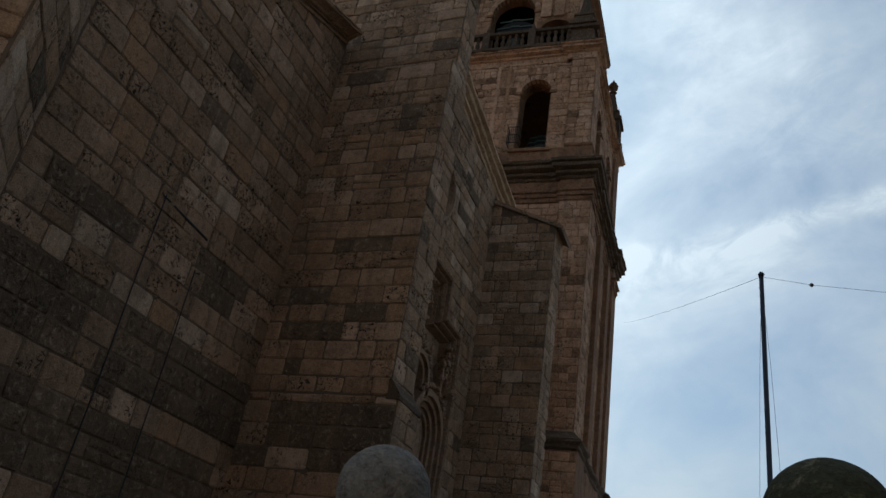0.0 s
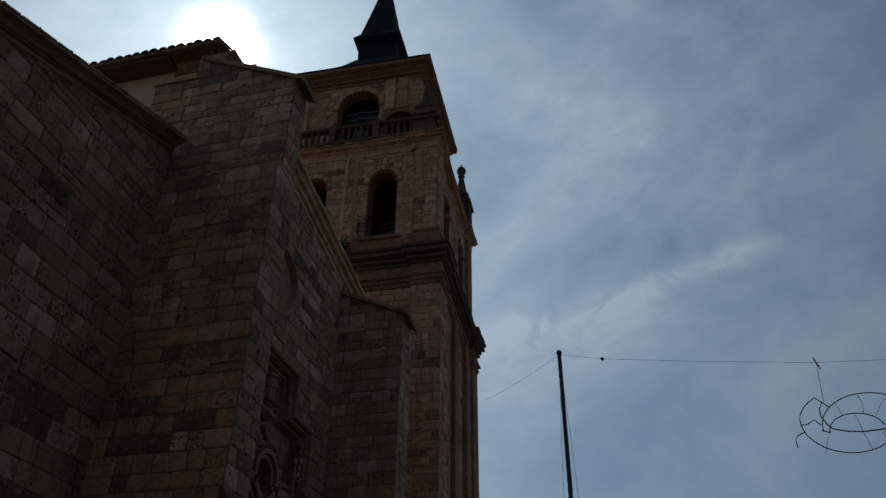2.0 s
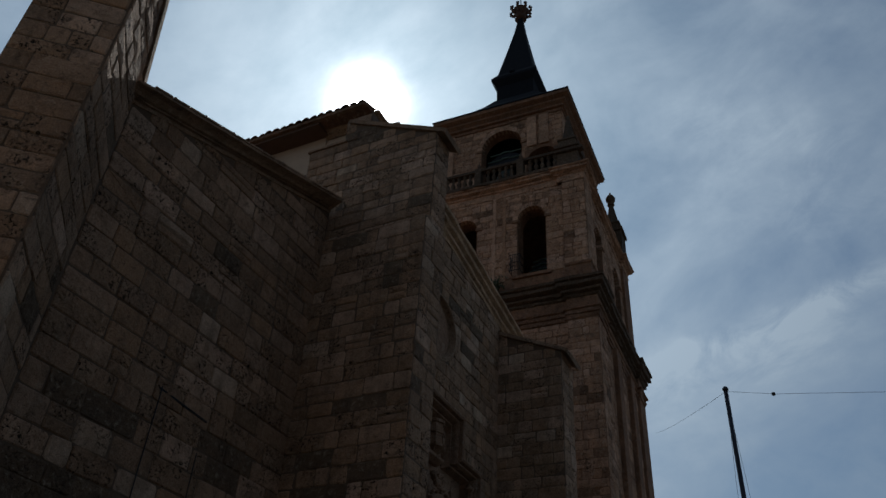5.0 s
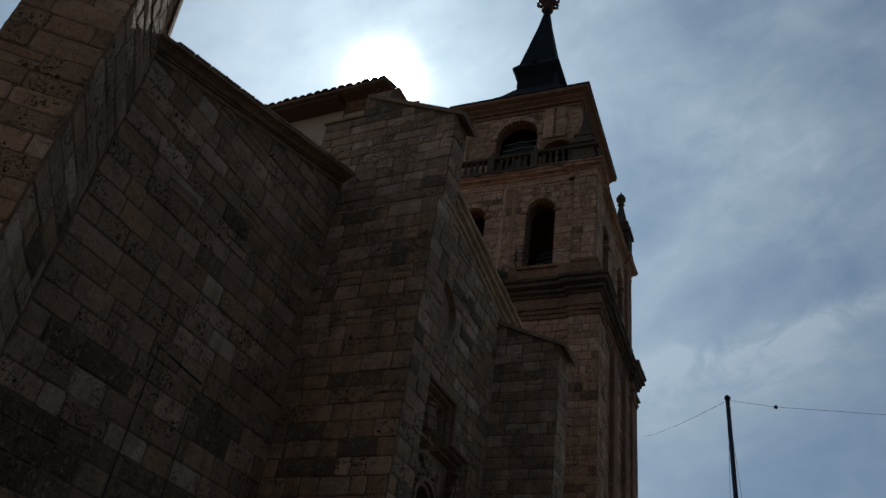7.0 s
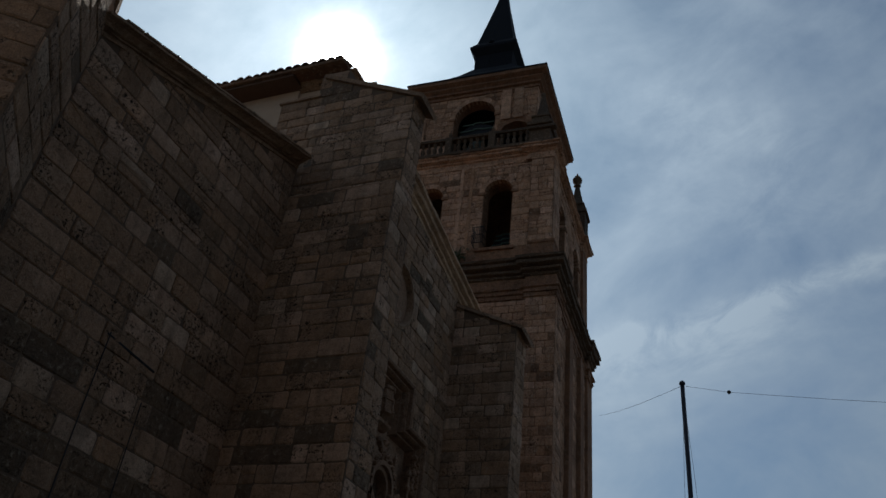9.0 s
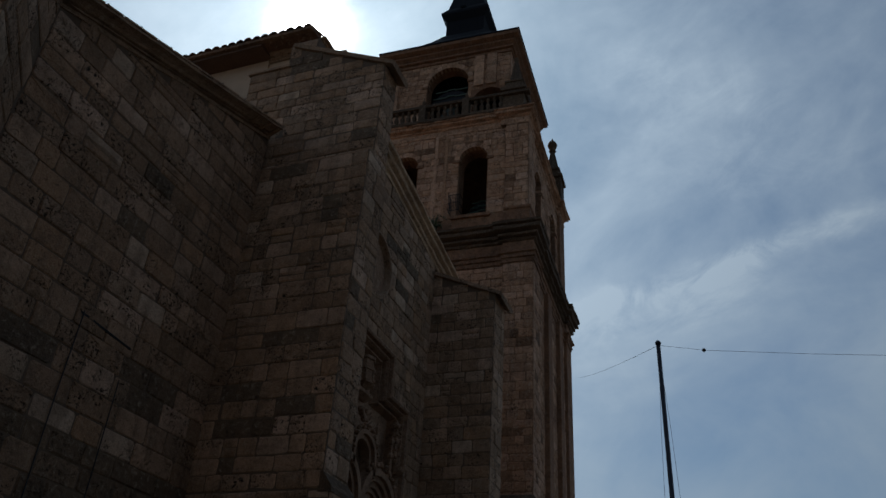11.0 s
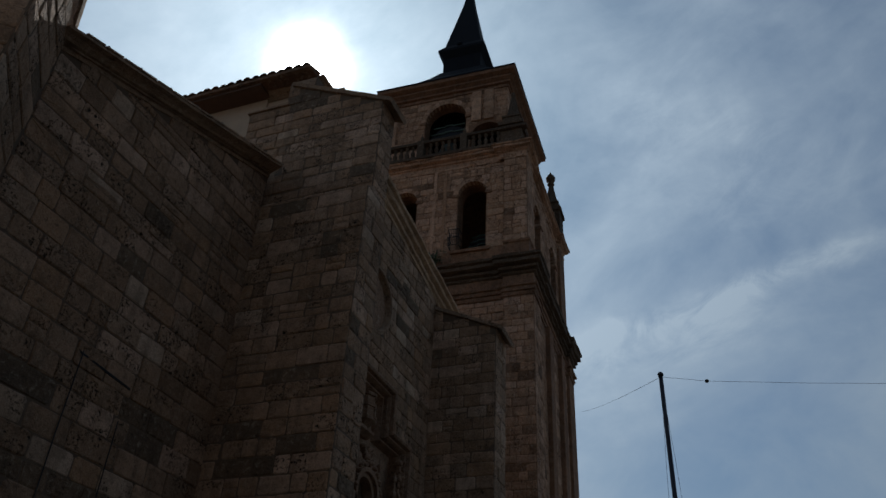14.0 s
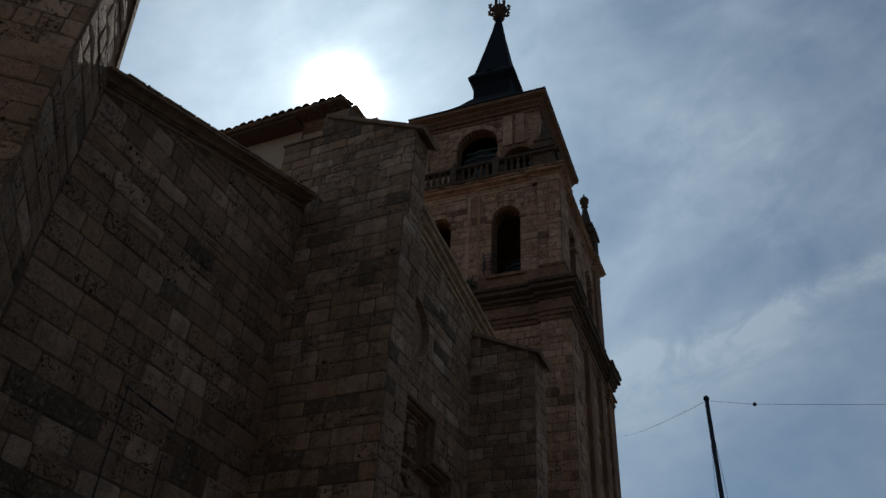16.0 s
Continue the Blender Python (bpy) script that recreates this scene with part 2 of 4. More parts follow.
def part(name, bm, material, parent=None, label="", smooth=False):
    me = bpy.data.meshes.new(name)
    bmesh.ops.recalc_face_normals(bm, faces=bm.faces)
    bm.to_mesh(me)
    bm.free()
    me.materials.append(material)
    if smooth:
        for p in me.polygons:
            p.use_smooth = True
    ob = new(name, me)
    if parent is not None:
        hang(ob, parent)
    if label:
        ob["label"] = label
    return ob


def box(bm, lo, hi, bevel=0.0):
    m = Matrix.LocRotScale([(a + b) / 2 for a, b in zip(lo, hi)], None, [b - a for a, b in zip(lo, hi)])
    made = bmesh.ops.create_cube(bm, size=1.0, matrix=m)["verts"]
    if bevel:
        edges = {e for v in made for e in v.link_edges}
        bmesh.ops.bevel(bm, geom=list(edges), offset=bevel, segments=2, affect="EDGES", profile=0.6)
    return bm


def prism(bm, poly, axis, a, b):
    """A polygon of two coordinates drawn out along the axis from a to b."""
    def put(p, d):
        return {"x": (d, p[0], p[1]), "y": (p[0], d, p[1]), "z": (p[0], p[1], d)}[axis]
    lo, hi = [bm.verts.new(put(p, a)) for p in poly], [bm.verts.new(put(p, b)) for p in poly]
    bm.faces.new(lo), bm.faces.new(hi[::-1])
    for i in range(len(poly)):
        j = (i + 1) % len(poly)
        bm.faces.new((lo[i], hi[i], hi[j], lo[j]))
    return bm


def sweep(bm, path, profile, closed=False, worn=0.0):
    """Draws a profile of (out, up) along a flat path of points, out to the right of its way. worn: how far its edges are chipped and eaten away."""
    if worn:
        fine, rnd = [], random.Random(len(path) * 7 + len(profile))
        for i, p in enumerate(path if closed else path[:-1]):
            p, q = Vector(p), Vector(path[(i + 1) % len(path)])
            k = max(1, int((q - p).length / 0.4))
            fine += [p.lerp(q, m / k) for m in range(k)]
        path = fine if closed else fine + [Vector(path[-1])]
    n, rings = len(path), []
    for i, p in enumerate(path):
        p = Vector(p)
        a = Vector(path[i - 1]) if i or closed else None
        b = Vector(path[(i + 1) % n]) if i < n - 1 or closed else None
        dirs = [d.normalized() for d in ((p - a) if a else None, (b - p) if b else None) if d is not None]
        outs = [Vector((d.y, -d.x, 0)).normalized() for d in dirs]
        o = sum(outs, Vector()).normalized()
        o /= max(0.3, o.dot(outs[0]))
        chip = (lambda x: rnd.gauss(0, worn) - (abs(rnd.gauss(0, worn * 2)) if rnd.random() < 0.25 else 0)) if worn else (lambda x: 0.0)
        rings.append([bm.verts.new(p + o * (x + (chip(x) if x > 0.03 else 0.0)) + Vector((0, 0, z + chip(x) * 0.5))) for x, z in profile])
    m = len(profile)
    for i in range(n if closed else n - 1):
        r, s = rings[i], rings[(i + 1) % n]
        for k in range(m):
            bm.faces.new((r[k], r[(k + 1) % m], s[(k + 1) % m], s[k]))
    if not closed:
        bm.faces.new(rings[0]), bm.faces.new(rings[-1][::-1])
    return bm


def lathe(bm, at, profile, sides=20):
    """A round body of (radius, height) rings about the upright through at."""
    rings = []
    for r, z in profile:
        rings.append([bm.verts.new((at[0] + r * math.cos(k * math.tau / sides), at[1] + r * math.sin(k * math.tau / sides), at[2] + z)) for k in range(sides)])
    for a, b in zip(rings, rings[1:]):
        for k in range(sides):
            bm.faces.new((a[k], a[(k + 1) % sides], b[(k + 1) % sides], b[k]))
    bm.faces.new(rings[0][::-1]), bm.faces.new(rings[-1])
    return bm


def tube(bm, points, radius, sides=6):
    """A round bar along points."""
    pts = [Vector(p) for p in points]
    rings = []
    for i, p in enumerate(pts):
        d = (pts[min(i + 1, len(pts) - 1)] - pts[max(i - 1, 0)]).normalized()
        side = d.cross(Vector((0, 0, 1)) if abs(d.z) < 0.9 else Vector((1, 0, 0))).normalized()
        up = side.cross(d)
        rings.append([bm.verts.new(p + (side * math.cos(k * math.tau / sides) + up * math.sin(k * math.tau / sides)) * radius) for k in range(sides)])
    for a, b in zip(rings, rings[1:]):
        for k in range(sides):
            bm.faces.new((a[k], a[(k + 1) % sides], b[(k + 1) % sides], b[k]))
    bm.faces.new(rings[0][::-1]), bm.faces.new(rings[-1])
    return bm


def arch_wall(bm, axis, u0, u1, z0, z1, a, b, openings):
    """A wall from a to b across, with round-headed openings (middle, width, sill, springing); a full ring of wall stays above each."""
    def cell(lo, hi, low, high):
        if hi - lo > 1e-4 and high - low > 1e-4:
            prism(bm, [(lo, low), (hi, low), (hi, high), (lo, high)], axis, a, b)
    at = u0
    for mid, width, sill, spring in sorted(openings):
        r = width / 2
        cell(at, mid - r, z0, z1)
        cell(mid - r, mid + r, z0, sill)
        arc = [(mid + r * math.cos(k * math.pi / 16), spring + r * math.sin(k * math.pi / 16)) for k in range(17)]
        for p, q in zip(arc, arc[1:]):
            prism(bm, [p, q, (q[0], z1), (p[0], z1)], axis, a, b)
        at = mid + r
    cell(at, u1, z0, z1)
    bmesh.ops.remove_doubles(bm, verts=bm.verts, dist=1e-4)
    return bm


BLOCKS = {}


def block_mesh(length, height, kind, material):
    """A dressed stone with worn arrises: its face looks along -y."""
    key = (round(length, 2), round(height, 2), kind, material.name)
    if key not in BLOCKS:
        rnd = random.Random(hash(key[:3]) % 9973 + kind)
        l, h, c = key[0] / 2 - rnd.uniform(0.005, 0.011), key[1] / 2 - rnd.uniform(0.004, 0.010), 0.028
        j = lambda q: rnd.uniform(-q, q)
        cut = min(0.07, l * 0.3, h * 0.3)
        ring = []
        for x, z, first in ((-1, -1, 0), (1, -1, 1), (1, 1, 0), (-1, 1, 1)):
            p, q = cut * rnd.uniform(0.25, 1.0), cut * rnd.uniform(0.25, 1.0)
            pair = [(x * l, z * (h - q)), (x * (l - p), z * h)]
            ring += pair[::-1] if first else pair
        v = [(x, 0.10, z) for x, z in ring]
        v += [(x + j(0.012), 0.0, z + j(0.012)) for x, z in ring]
        v += [(x * (1 - c / l) + j(0.008), -0.018 + j(0.010), z * (1 - c / h) + j(0.014)) for x, z in ring]
        v += [(j(0.06), -0.030 + j(0.006), j(0.04))]
        f = []
        for k in range(8):
            m = (k + 1) % 8
            f += [(k, m, 8 + m, 8 + k), (8 + k, 8 + m, 16 + m, 16 + k), (16 + k, 16 + m, 24)]
        me = bpy.data.meshes.new("stone")
        me.from_pydata(v, [], f)
        me.materials.append(material)
        BLOCKS[key] = me
    return BLOCKS[key]


def ashlar(parent, origin, normal, u0, z0, z1, spans, course=0.42, long=0.75, material=None, seed=1, near=None, limit=300, dark=(), runs=0.22):
    """Courses of stones on a wall plane. origin: the wall's point at u = 0; u runs to the right as one faces the wall. spans(z): the stretches of u to fill at that height.
    near(u, z): which of them are stones of their own; the rest is joined."""
    rnd = random.Random(seed)
    n = Vector(normal).normalized()
    y, up = -n, Vector((0, 0, 1))
    x = y.cross(up)
    turn = Matrix((x, y, up)).transposed().to_4x4()
    rest_v, rest_f, count = [], [], 0
    z = z0
    while z < z1 - 0.12:
        h = rnd.choice((course * 0.86, course, course, course * 1.1))
        h = round(min(h, z1 - z) if z1 - z - h > 0.15 else z1 - z, 2)
        h = min(h, course * 1.4)
        here = [(a, b) for low, high, a, b in dark if low <= z + h / 2 <= high]
        if rnd.random() < runs:
            a = rnd.choice(spans(z + h / 2))[0] + rnd.uniform(0, 7)
            here.append((a, a + rnd.uniform(0.7, 2.2)))
        for lo, hi in spans(z + h / 2):
            u = lo
            while hi - u > 0.1:
                l = round(long * rnd.choice((0.55, 0.7, 0.8, 0.95, 1.05, 1.2, 1.45)), 2)
                if hi - u - l < 0.28:
                    l = hi - u if hi - u < long * 1.6 else (hi - u) / 2
                l = max(0.1, math.floor(l * 100) / 100)
                kind = rnd.randrange(3)
                if h > 0.4 and rnd.random() < 0.07:
                    cuts = ((-h / 4, round(h / 2, 2)), (h / 4, round(h / 2, 2)))
                else:
                    cuts = ((0.0, h),)
                for dz, hh in cuts:
                    tone = rnd.random()
                    mat = material
                    if material is M_STONE:
                        mat = M_DARK if any(a <= u + l / 2 <= b for a, b in here) or tone < 0.02 else M_PALE if tone > 0.965 else M_STONE
                    me = block_mesh(l, hh, kind, mat)
                    where = Matrix.Translation(Vector(origin) + x * (u + l / 2) + up * (z + h / 2 + dz) + n * rnd.uniform(-0.012, 0.018)) @ turn @ Euler((rnd.gauss(0, 0.006), rnd.gauss(0, 0.003), rnd.gauss(0, 0.006))).to_matrix().to_4x4()
                    if count < limit and (mat is not material or near is None or near(u + l / 2, z + h / 2)):
                        ob = new("stone", me)
                        ob.matrix_basis = where
                        hang(ob, parent)
                        count += 1
                    else:
                        k = len(rest_v)
                        rest_v += [where @ v.co for v in me.vertices]
                        rest_f += [[i + k for i in p.vertices] for p in me.polygons]
                u += l + 0.002
        z += h
    if rest_f:
        me = bpy.data.meshes.new("stonework")
        me.from_pydata([tuple(v) for v in rest_v], [], rest_f)
        me.materials.append(material)
        ob = hang(new("stonework", me), parent)
        ob["kind"] = "stuff"
    return parent


CORNICE = [(0.0, 0.0), (0.06, 0.0), (0.06, 0.10), (0.14, 0.16), (0.14, 0.24), (0.26, 0.34), (0.30, 0.40), (0.30, 0.46), (0.42, 0.50), (0.42, 0.66), (0.36, 0.72), (0.0, 0.78)]

RAKE = [(0.0, 0.0), (0.06, 0.0), (0.08, 0.10), (0.02, 0.12), (0.02, 0.18), (0.14, 0.24), (0.16, 0.34), (0.07, 0.37), (0.07, 0.43), (0.26, 0.52), (0.28, 0.64), (0.18, 0.67), (0.38, 0.76), (0.38, 0.88), (0.0, 0.92)]
COVE = [(0.0, -0.08), (0.04, -0.08), (0.05, -0.02), (0.03, -0.01), (0.05, 0.02), (0.00, 0.03), (0.00, 0.05), (0.08, 0.055), (0.08, 0.085), (0.03, 0.09), (0.03, 0.11), (0.13, 0.12), (0.18, 0.17), (0.26, 0.21), (0.35, 0.23), (0.38, 0.23), (0.38, 0.30), (0.0, 0.32)]

# ---- ground ----
bm = bmesh.new()
ring = [(r * math.cos(k * math.tau / 48), r * math.sin(k * math.tau / 48), 0.0) for r in (40, 400, 3000) for k in range(48)]
vs = [bm.verts.new(p) for p in ring]
bm.faces.new(vs[:48])
for j in (0, 48):
    for k in range(48):
        bm.faces.new((vs[j + k], vs[j + (k + 1) % 48], vs[j + 48 + (k + 1) % 48], vs[j + 48 + k]))
tagged(part("ground", bm, M_PAVE), "worn grey stone paving of a square", "ground", kind="structure")

# plain walls added out of view behind and beside the walk, to block sky and bounce light
for name, lo, hi, paint in (("wall_south", (-26, -17, 0), (12, -16, 13), M_BOUNCE_WALL), ("wall_east", (12, -17, 0), (13, 12.5, 26), M_BLOCKER), ("wall_west", (-27, -16, 0), (-26, 3.0, 14), M_BLOCKER)):
    tagged(part(name, box(bmesh.new(), lo, hi), paint), "plain wall added out of view to shape the light", "wall", kind="structure")

# ---- chapel wall beside the walk, with its raking cornice ----
XA, YA0, YA1 = -10.55, 7.0, 14.42
def rake(y):
    return 14.45 + (y - YA0) * 0.335

chapel = thing("chapel_wall", (XA - 0.5, 11, 0), "tall chapel wall of weathered grey ashlar under a raking moulded cornice", "wall")
core_a = part("wall_core", prism(bmesh.new(), [(YA0, 0), (YA1, 0), (YA1, rake(YA1) + 0.2), (YA0, rake(YA0) + 0.2)], "x", XA - 0.9, XA), M_MORTAR, chapel)
ashlar(chapel, (XA, 0, 0), (1, 0, 0), 0, 3.3, 17.2, lambda z: [(max(YA0 + 0.02, YA0 + (z + 0.05 - rake(YA0)) / 0.335), YA1)], 0.48, 0.92, M_STONE, 11, lambda u, z: z > 4.0, dark=[(5.3, 6.4, 7.0, 9.4), (5.2, 6.4, 9.9, 14.4), (3.4, 4.7, 8.0, 14.0), (8.1, 8.8, 11.5, 13.6), (7.4, 7.9, 12.4, 13.3), (12.6, 13.1, 10.4, 11.4)], runs=0.05)
ashlar(chapel, (XA, 0, 0), (1, 0, 0), 0, 0.0, 3.3, lambda z: [(YA0 + 0.02, YA1)], 0.42, 0.9, M_STONE, 12, lambda u, z: False)
bm = bmesh.new()
sweep(bm, [(XA, YA0 - 0.3, rake(YA0 - 0.3)), (XA, YA1 - 0.02, rake(YA1 - 0.02))], [(x * 1.15, z) for x, z in COVE], worn=0.008)
part("cornice", bm, M_MOULD, chapel, "moulded stone cornice with a broad hollow")
for k in range(3):
    y = YA1 - 0.12 - k * 0.46
    bm = prism(bmesh.new(), [(XA + 0.03, rake(y) + 0.02), (XA + 0.37, rake(y) + 0.19), (XA + 0.37, rake(y) + 0.30), (XA + 0.03, rake(y) + 0.30)], "y", y - 0.06, y + 0.06)
    part("corbel", bm, M_MOULD, chapel)
bm = bmesh.new()
for k in range(14):
    y = YA0 + 0.1 + k * 0.52
    prism(bm, [(y, rake(y) + 0.31), (y + 0.48, rake(y + 0.48) + 0.31), (y + 0.48, rake(y + 0.48) + 0.36), (y, rake(y) + 0.36)], "x", XA - 0.5, XA + 0.455)
part("coping", bm, M_MOULD, chapel)
for k in range(7):
    y = YA0 + 0.7 + k * 0.97
    part("stud", lathe(bmesh.new(), (XA + 0.40, y, rake(y) + 0.35), [(0.03, 0), (0.035, 0.03), (0.02, 0.07)], 8), M_IRON, chapel)
# joint lines of a walled-up opening, with a cable down it
bm = bmesh.new()
prism(bm, [(9.98, 8.82), (11.52, 8.71), (11.52, 8.755), (9.98, 8.865)], "x", XA + 0.01, XA + 0.05)
part("iron_lintel", bm, M_IRON, chapel, "dark iron lintel strip")
part("cable", tube(bmesh.new(), [(XA + 0.05, 10.05, 8.9), (XA + 0.05, 10.04, 7.2), (XA + 0.05, 10.07, 5.2), (XA + 0.05, 10.05, 3.0)], 0.013), M_CABLE, chapel, "thin black cable")
part("cable", tube(bmesh.new(), [(XA + 0.05, 11.45, 8.0), (XA + 0.05, 11.47, 6.0), (XA + 0.05, 11.45, 3.0)], 0.011), M_CABLE, chapel, "thin black cable")

# ---- slanting buttress at the chapel's corner ----
DX, DY = Vector((0.67, -0.742, 0)).normalized(), Vector((-0.742, -0.67, 0)).normalized()
K = Vector((XA, YA0, 0))
J = K + DX * 2.55
corner_b = thing("corner_buttress", (J.x, J.y, 0), "slanting corner buttress of rough grey limestone blocks", "buttress")
bm = bmesh.new()
outline = [(-0.6, 0), (2.55, 0), (2.55, 19.0), (1.78, 19.0), (0.0, 14.85), (-0.6, 14.0)]
low = [bm.verts.new(K + DX * a + Vector((0, 0, z))) for a, z in outline]
high = [bm.verts.new(K + DX * a + DY * 1.66 + Vector((0, 0, z))) for a, z in outline]
bm.faces.new(low), bm.faces.new(high[::-1])
for i in range(6):
    bm.faces.new((low[i], high[i], high[(i + 1) % 6], low[(i + 1) % 6]))
part("body", bm, M_MORTAR, corner_b)
side_n, front_n = Vector((0.742, 0.67, 0)), Vector((0.67, -0.742, 0))
# the side is seen from the wall out to the front edge
ashlar(corner_b, J, side_n, 0, 3.0, 18.9, lambda z: [(0.0, min(2.5, 2.5 - (z - 14.8) / 2.33))], 0.5, 0.85, M_STONE, 21, lambda u, z: z > 5)
ashlar(corner_b, J + DY * 1.66, front_n, 0, 3.0, 18.9, lambda z: [(0.0, 1.64)], 0.44, 0.72, M_STONE, 22, lambda u, z: z > 5)
bm = bmesh.new()
top = [K + DX * a + Vector((0, 0, z)) for a, z in ((-0.1, 14.62), (1.78, 19.0), (1.5, 19.05), (-0.38, 14.67))]
ring = [[bm.verts.new(p + side_n * d) for p in top] for d in (-1.2, 0.07)]
bm.faces.new(ring[0]), bm.faces.new(ring[1][::-1])
for i in range(4):
    bm.faces.new((ring[0][i], ring[1][i], ring[1][(i + 1) % 4], ring[0][(i + 1) % 4]))
part("raking_coping", bm, M_MOULD, corner_b, "dark sloping coping")
far_wing = thing("side_chapel", (-15, 3.0, 0), "low side chapel wall with a clay tile eave", "building")
part("wall", box(bmesh.new(), (-25, 4.2, 0), (-12.0, 5.0, 11.2)), M_STONE, far_wing)
part("eave", box(bmesh.new(), (-25, 3.85, 11.2), (-11.6, 5.0, 11.32)), M_WOOD, far_wing, "dark wooden eave board")


def roof_tiles(parent, x0, x1, y, z, slope=0.42, length=0.9, gap=0.23, wide=0.115):
    """A row of round clay tiles along an eave that looks towards -y."""
    sides, me = 8, bpy.data.meshes.new("roof_tile")
    v, f = [], []
    for i, (d, r) in enumerate(((0.0, wide), (length, wide * 0.83))):
        for rr in (r, r - 0.02):
            v += [(rr * math.cos(math.pi * k / sides), d, d * slope + rr * math.sin(math.pi * k / sides)) for k in range(sides + 1)]
    n = sides + 1
    for k in range(sides):
        f += [(k, k + 1, 2 * n + k + 1, 2 * n + k), (n + k + 1, n + k, 3 * n + k, 3 * n + k + 1), (k + 1, k, n + k, n + k + 1), (2 * n + k, 2 * n + k + 1, 3 * n + k + 1, 3 * n + k)]
    me.from_pydata(v, [], f)
    me.materials.append(M_TILE)
    x, rnd = x0, random.Random(5)
    while x < x1:
        ob = new("roof_tile", me)
        ob.location = (x, y + rnd.uniform(-0.03, 0.03), z + rnd.uniform(-0.012, 0.012))
        ob.rotation_euler = (0, rnd.uniform(-0.05, 0.05), rnd.uniform(-0.03, 0.03))
        hang(ob, parent)
        x += gap


roof_tiles(far_wing, -19.0, -11.6, 3.8, 11.36)
part("roof", prism(bmesh.new(), [(3.85, 11.33), (5.0, 11.8), (8.0, 13.0), (8.0, 11.33)], "x", -25, -11.7), M_TILE, far_wing)


# ---- buttresses of the transept ----
def buttress(name, x0, x1, y0, y1, z_out, z_in, steps, seed, label, slab=0.16, dark=(), left=None):
    """A buttress from the wall at x0 out to x1; its coping falls from z_in to z_out. steps: (from height, set back of the front, outward reach of the plinth). left: where the topmost face begins at a height."""
    t = thing(name, ((x0 + x1) / 2, (y0 + y1) / 2, 0), label, "buttress", "buttresses of the transept")
    tops = [low for low, _, _ in steps[1:]]
    for (low, back, out), high in zip(steps, tops + [None]):
        edge = x1 - back * 0.15 + out
        if high is None:
            bm = prism(bmesh.new(), [(x0, low), (edge, low), (edge, z_out), (x0, z_in)], "y", y0 + back, y1)
        else:
            bm = box(bmesh.new(), (x0, y0 + back, low), (edge, y1, high))
        part("body", bm, M_MORTAR, t)
    slope = (z_in - z_out) / (x1 - x0)
    for i, ((low, back, out), high) in enumerate(zip(steps, tops + [z_in])):
        edge = x1 - back * 0.15 + out
        last = i == len(steps) - 1

        def front(z):
            start = left(z) if left and last else x0 + 0.02
            return [(start, min(edge, x0 + (z_in - z - 0.1) / slope))]

        ashlar(t, (0, y0 + back, 0), (0, -1, 0), 0, max(low, 3.0), high - 0.02, front, 0.38 if back else 0.45, 0.72, M_STONE, seed + i, limit=260, dark=dark, runs=0.04)
        ashlar(t, (edge, 0, 0), (1, 0, 0), 0, max(low, 3.0), min(high, z_out) - 0.02, lambda z, b=back: [(y0 + b + 0.02, y1)], 0.46, 0.66, M_STONE, seed + 5 + i, limit=120, runs=0.02)
    for (_, prev, _), (low, back, _) in zip(steps, steps[1:]):
        if back > prev:
            bm = prism(bmesh.new(), [(y0 + prev - 0.02, low - 0.06), (y0 + back + 0.05, low - 0.06), (y0 + back + 0.05, low + 0.26), (y0 + prev - 0.02, low)], "x", x0 + 0.01, x1 - back * 0.15 + 0.04)
            part("weathering", bm, M_STONE, t, "sloping stone weathering course")
    o, d = 0.22, slab
    bm = prism(bmesh.new(), [(x0, z_in), (x1 + o, z_out - slope * o), (x1 + o + 0.06, z_out - slope * o - 0.12), (x1 + o + 0.10, z_out - slope * o + d * 0.4), (x1 + o, z_out - slope * o + d), (x0, z_in + d)], "y", y0 + steps[-1][1] - 0.10, y1 + 0.12)
    part("coping", bm, M_STONE, t, "sloping stone coping slab")
    return t


BX0, BX1 = -10.6, -7.12
# darker stretches: from height, to height, from, to
DARK_FRONT = [(9.9, 10.42, -9.3, -7.5), (8.45, 8.9, -10.05, -9.25), (8.0, 8.45, -8.65, -7.8), (13.45, 13.95, -8.45, -7.6), (15.25, 15.7, -10.1, -8.9), (5.5, 6.1, -9.6, -7.0), (4.85, 5.4, -10.2, -9.6), (4.85, 5.4, -8.7, -7.5), (19.7, 20.4, -10.6, -9.4)]
front_b = buttress("buttress", BX0, BX1, 14.40, 15.58, 19.3, 21.05, [(0, 0.0, 0.22), (6.5, 0.0, 0.0), (15.75, 0.34, 0.0)], 31, "tall stepped buttress of weathered grey limestone blocks",
                   dark=DARK_FRONT, left=lambda z: -12.08 if z < 20.2 else -10.72)
# sloping shoulder where the plinth juts out beside the portal
part("plinth_shoulder", prism(bmesh.new(), [(BX1 - 0.05, 6.42), (BX1 + 0.27, 6.42), (BX1 + 0.27, 6.52), (BX1 + 0.02, 6.86), (BX1 - 0.05, 6.86)], "y", 14.37, 15.62), M_GRIME_SHADE, front_b, "sloping plinth shoulder")
back_b = buttress("buttress", -9.5, -6.8, 25.02, 26.3, 16.95, 18.2, [(0, 0.0, 0.0)], 51, "buttress of pinkish grey limestone blocks against the tower", dark=[(15.0, 15.45, -8.45, -7.9)])

# ---- transept: end wall with oculus and carved portal, upper wall with tile eave ----
XC, YC0, YC1, YCM = -9.4, 15.5, 25.1, 20.0
def c_top(y):
    return 20.15 - 0.175 * (y - 20.2)

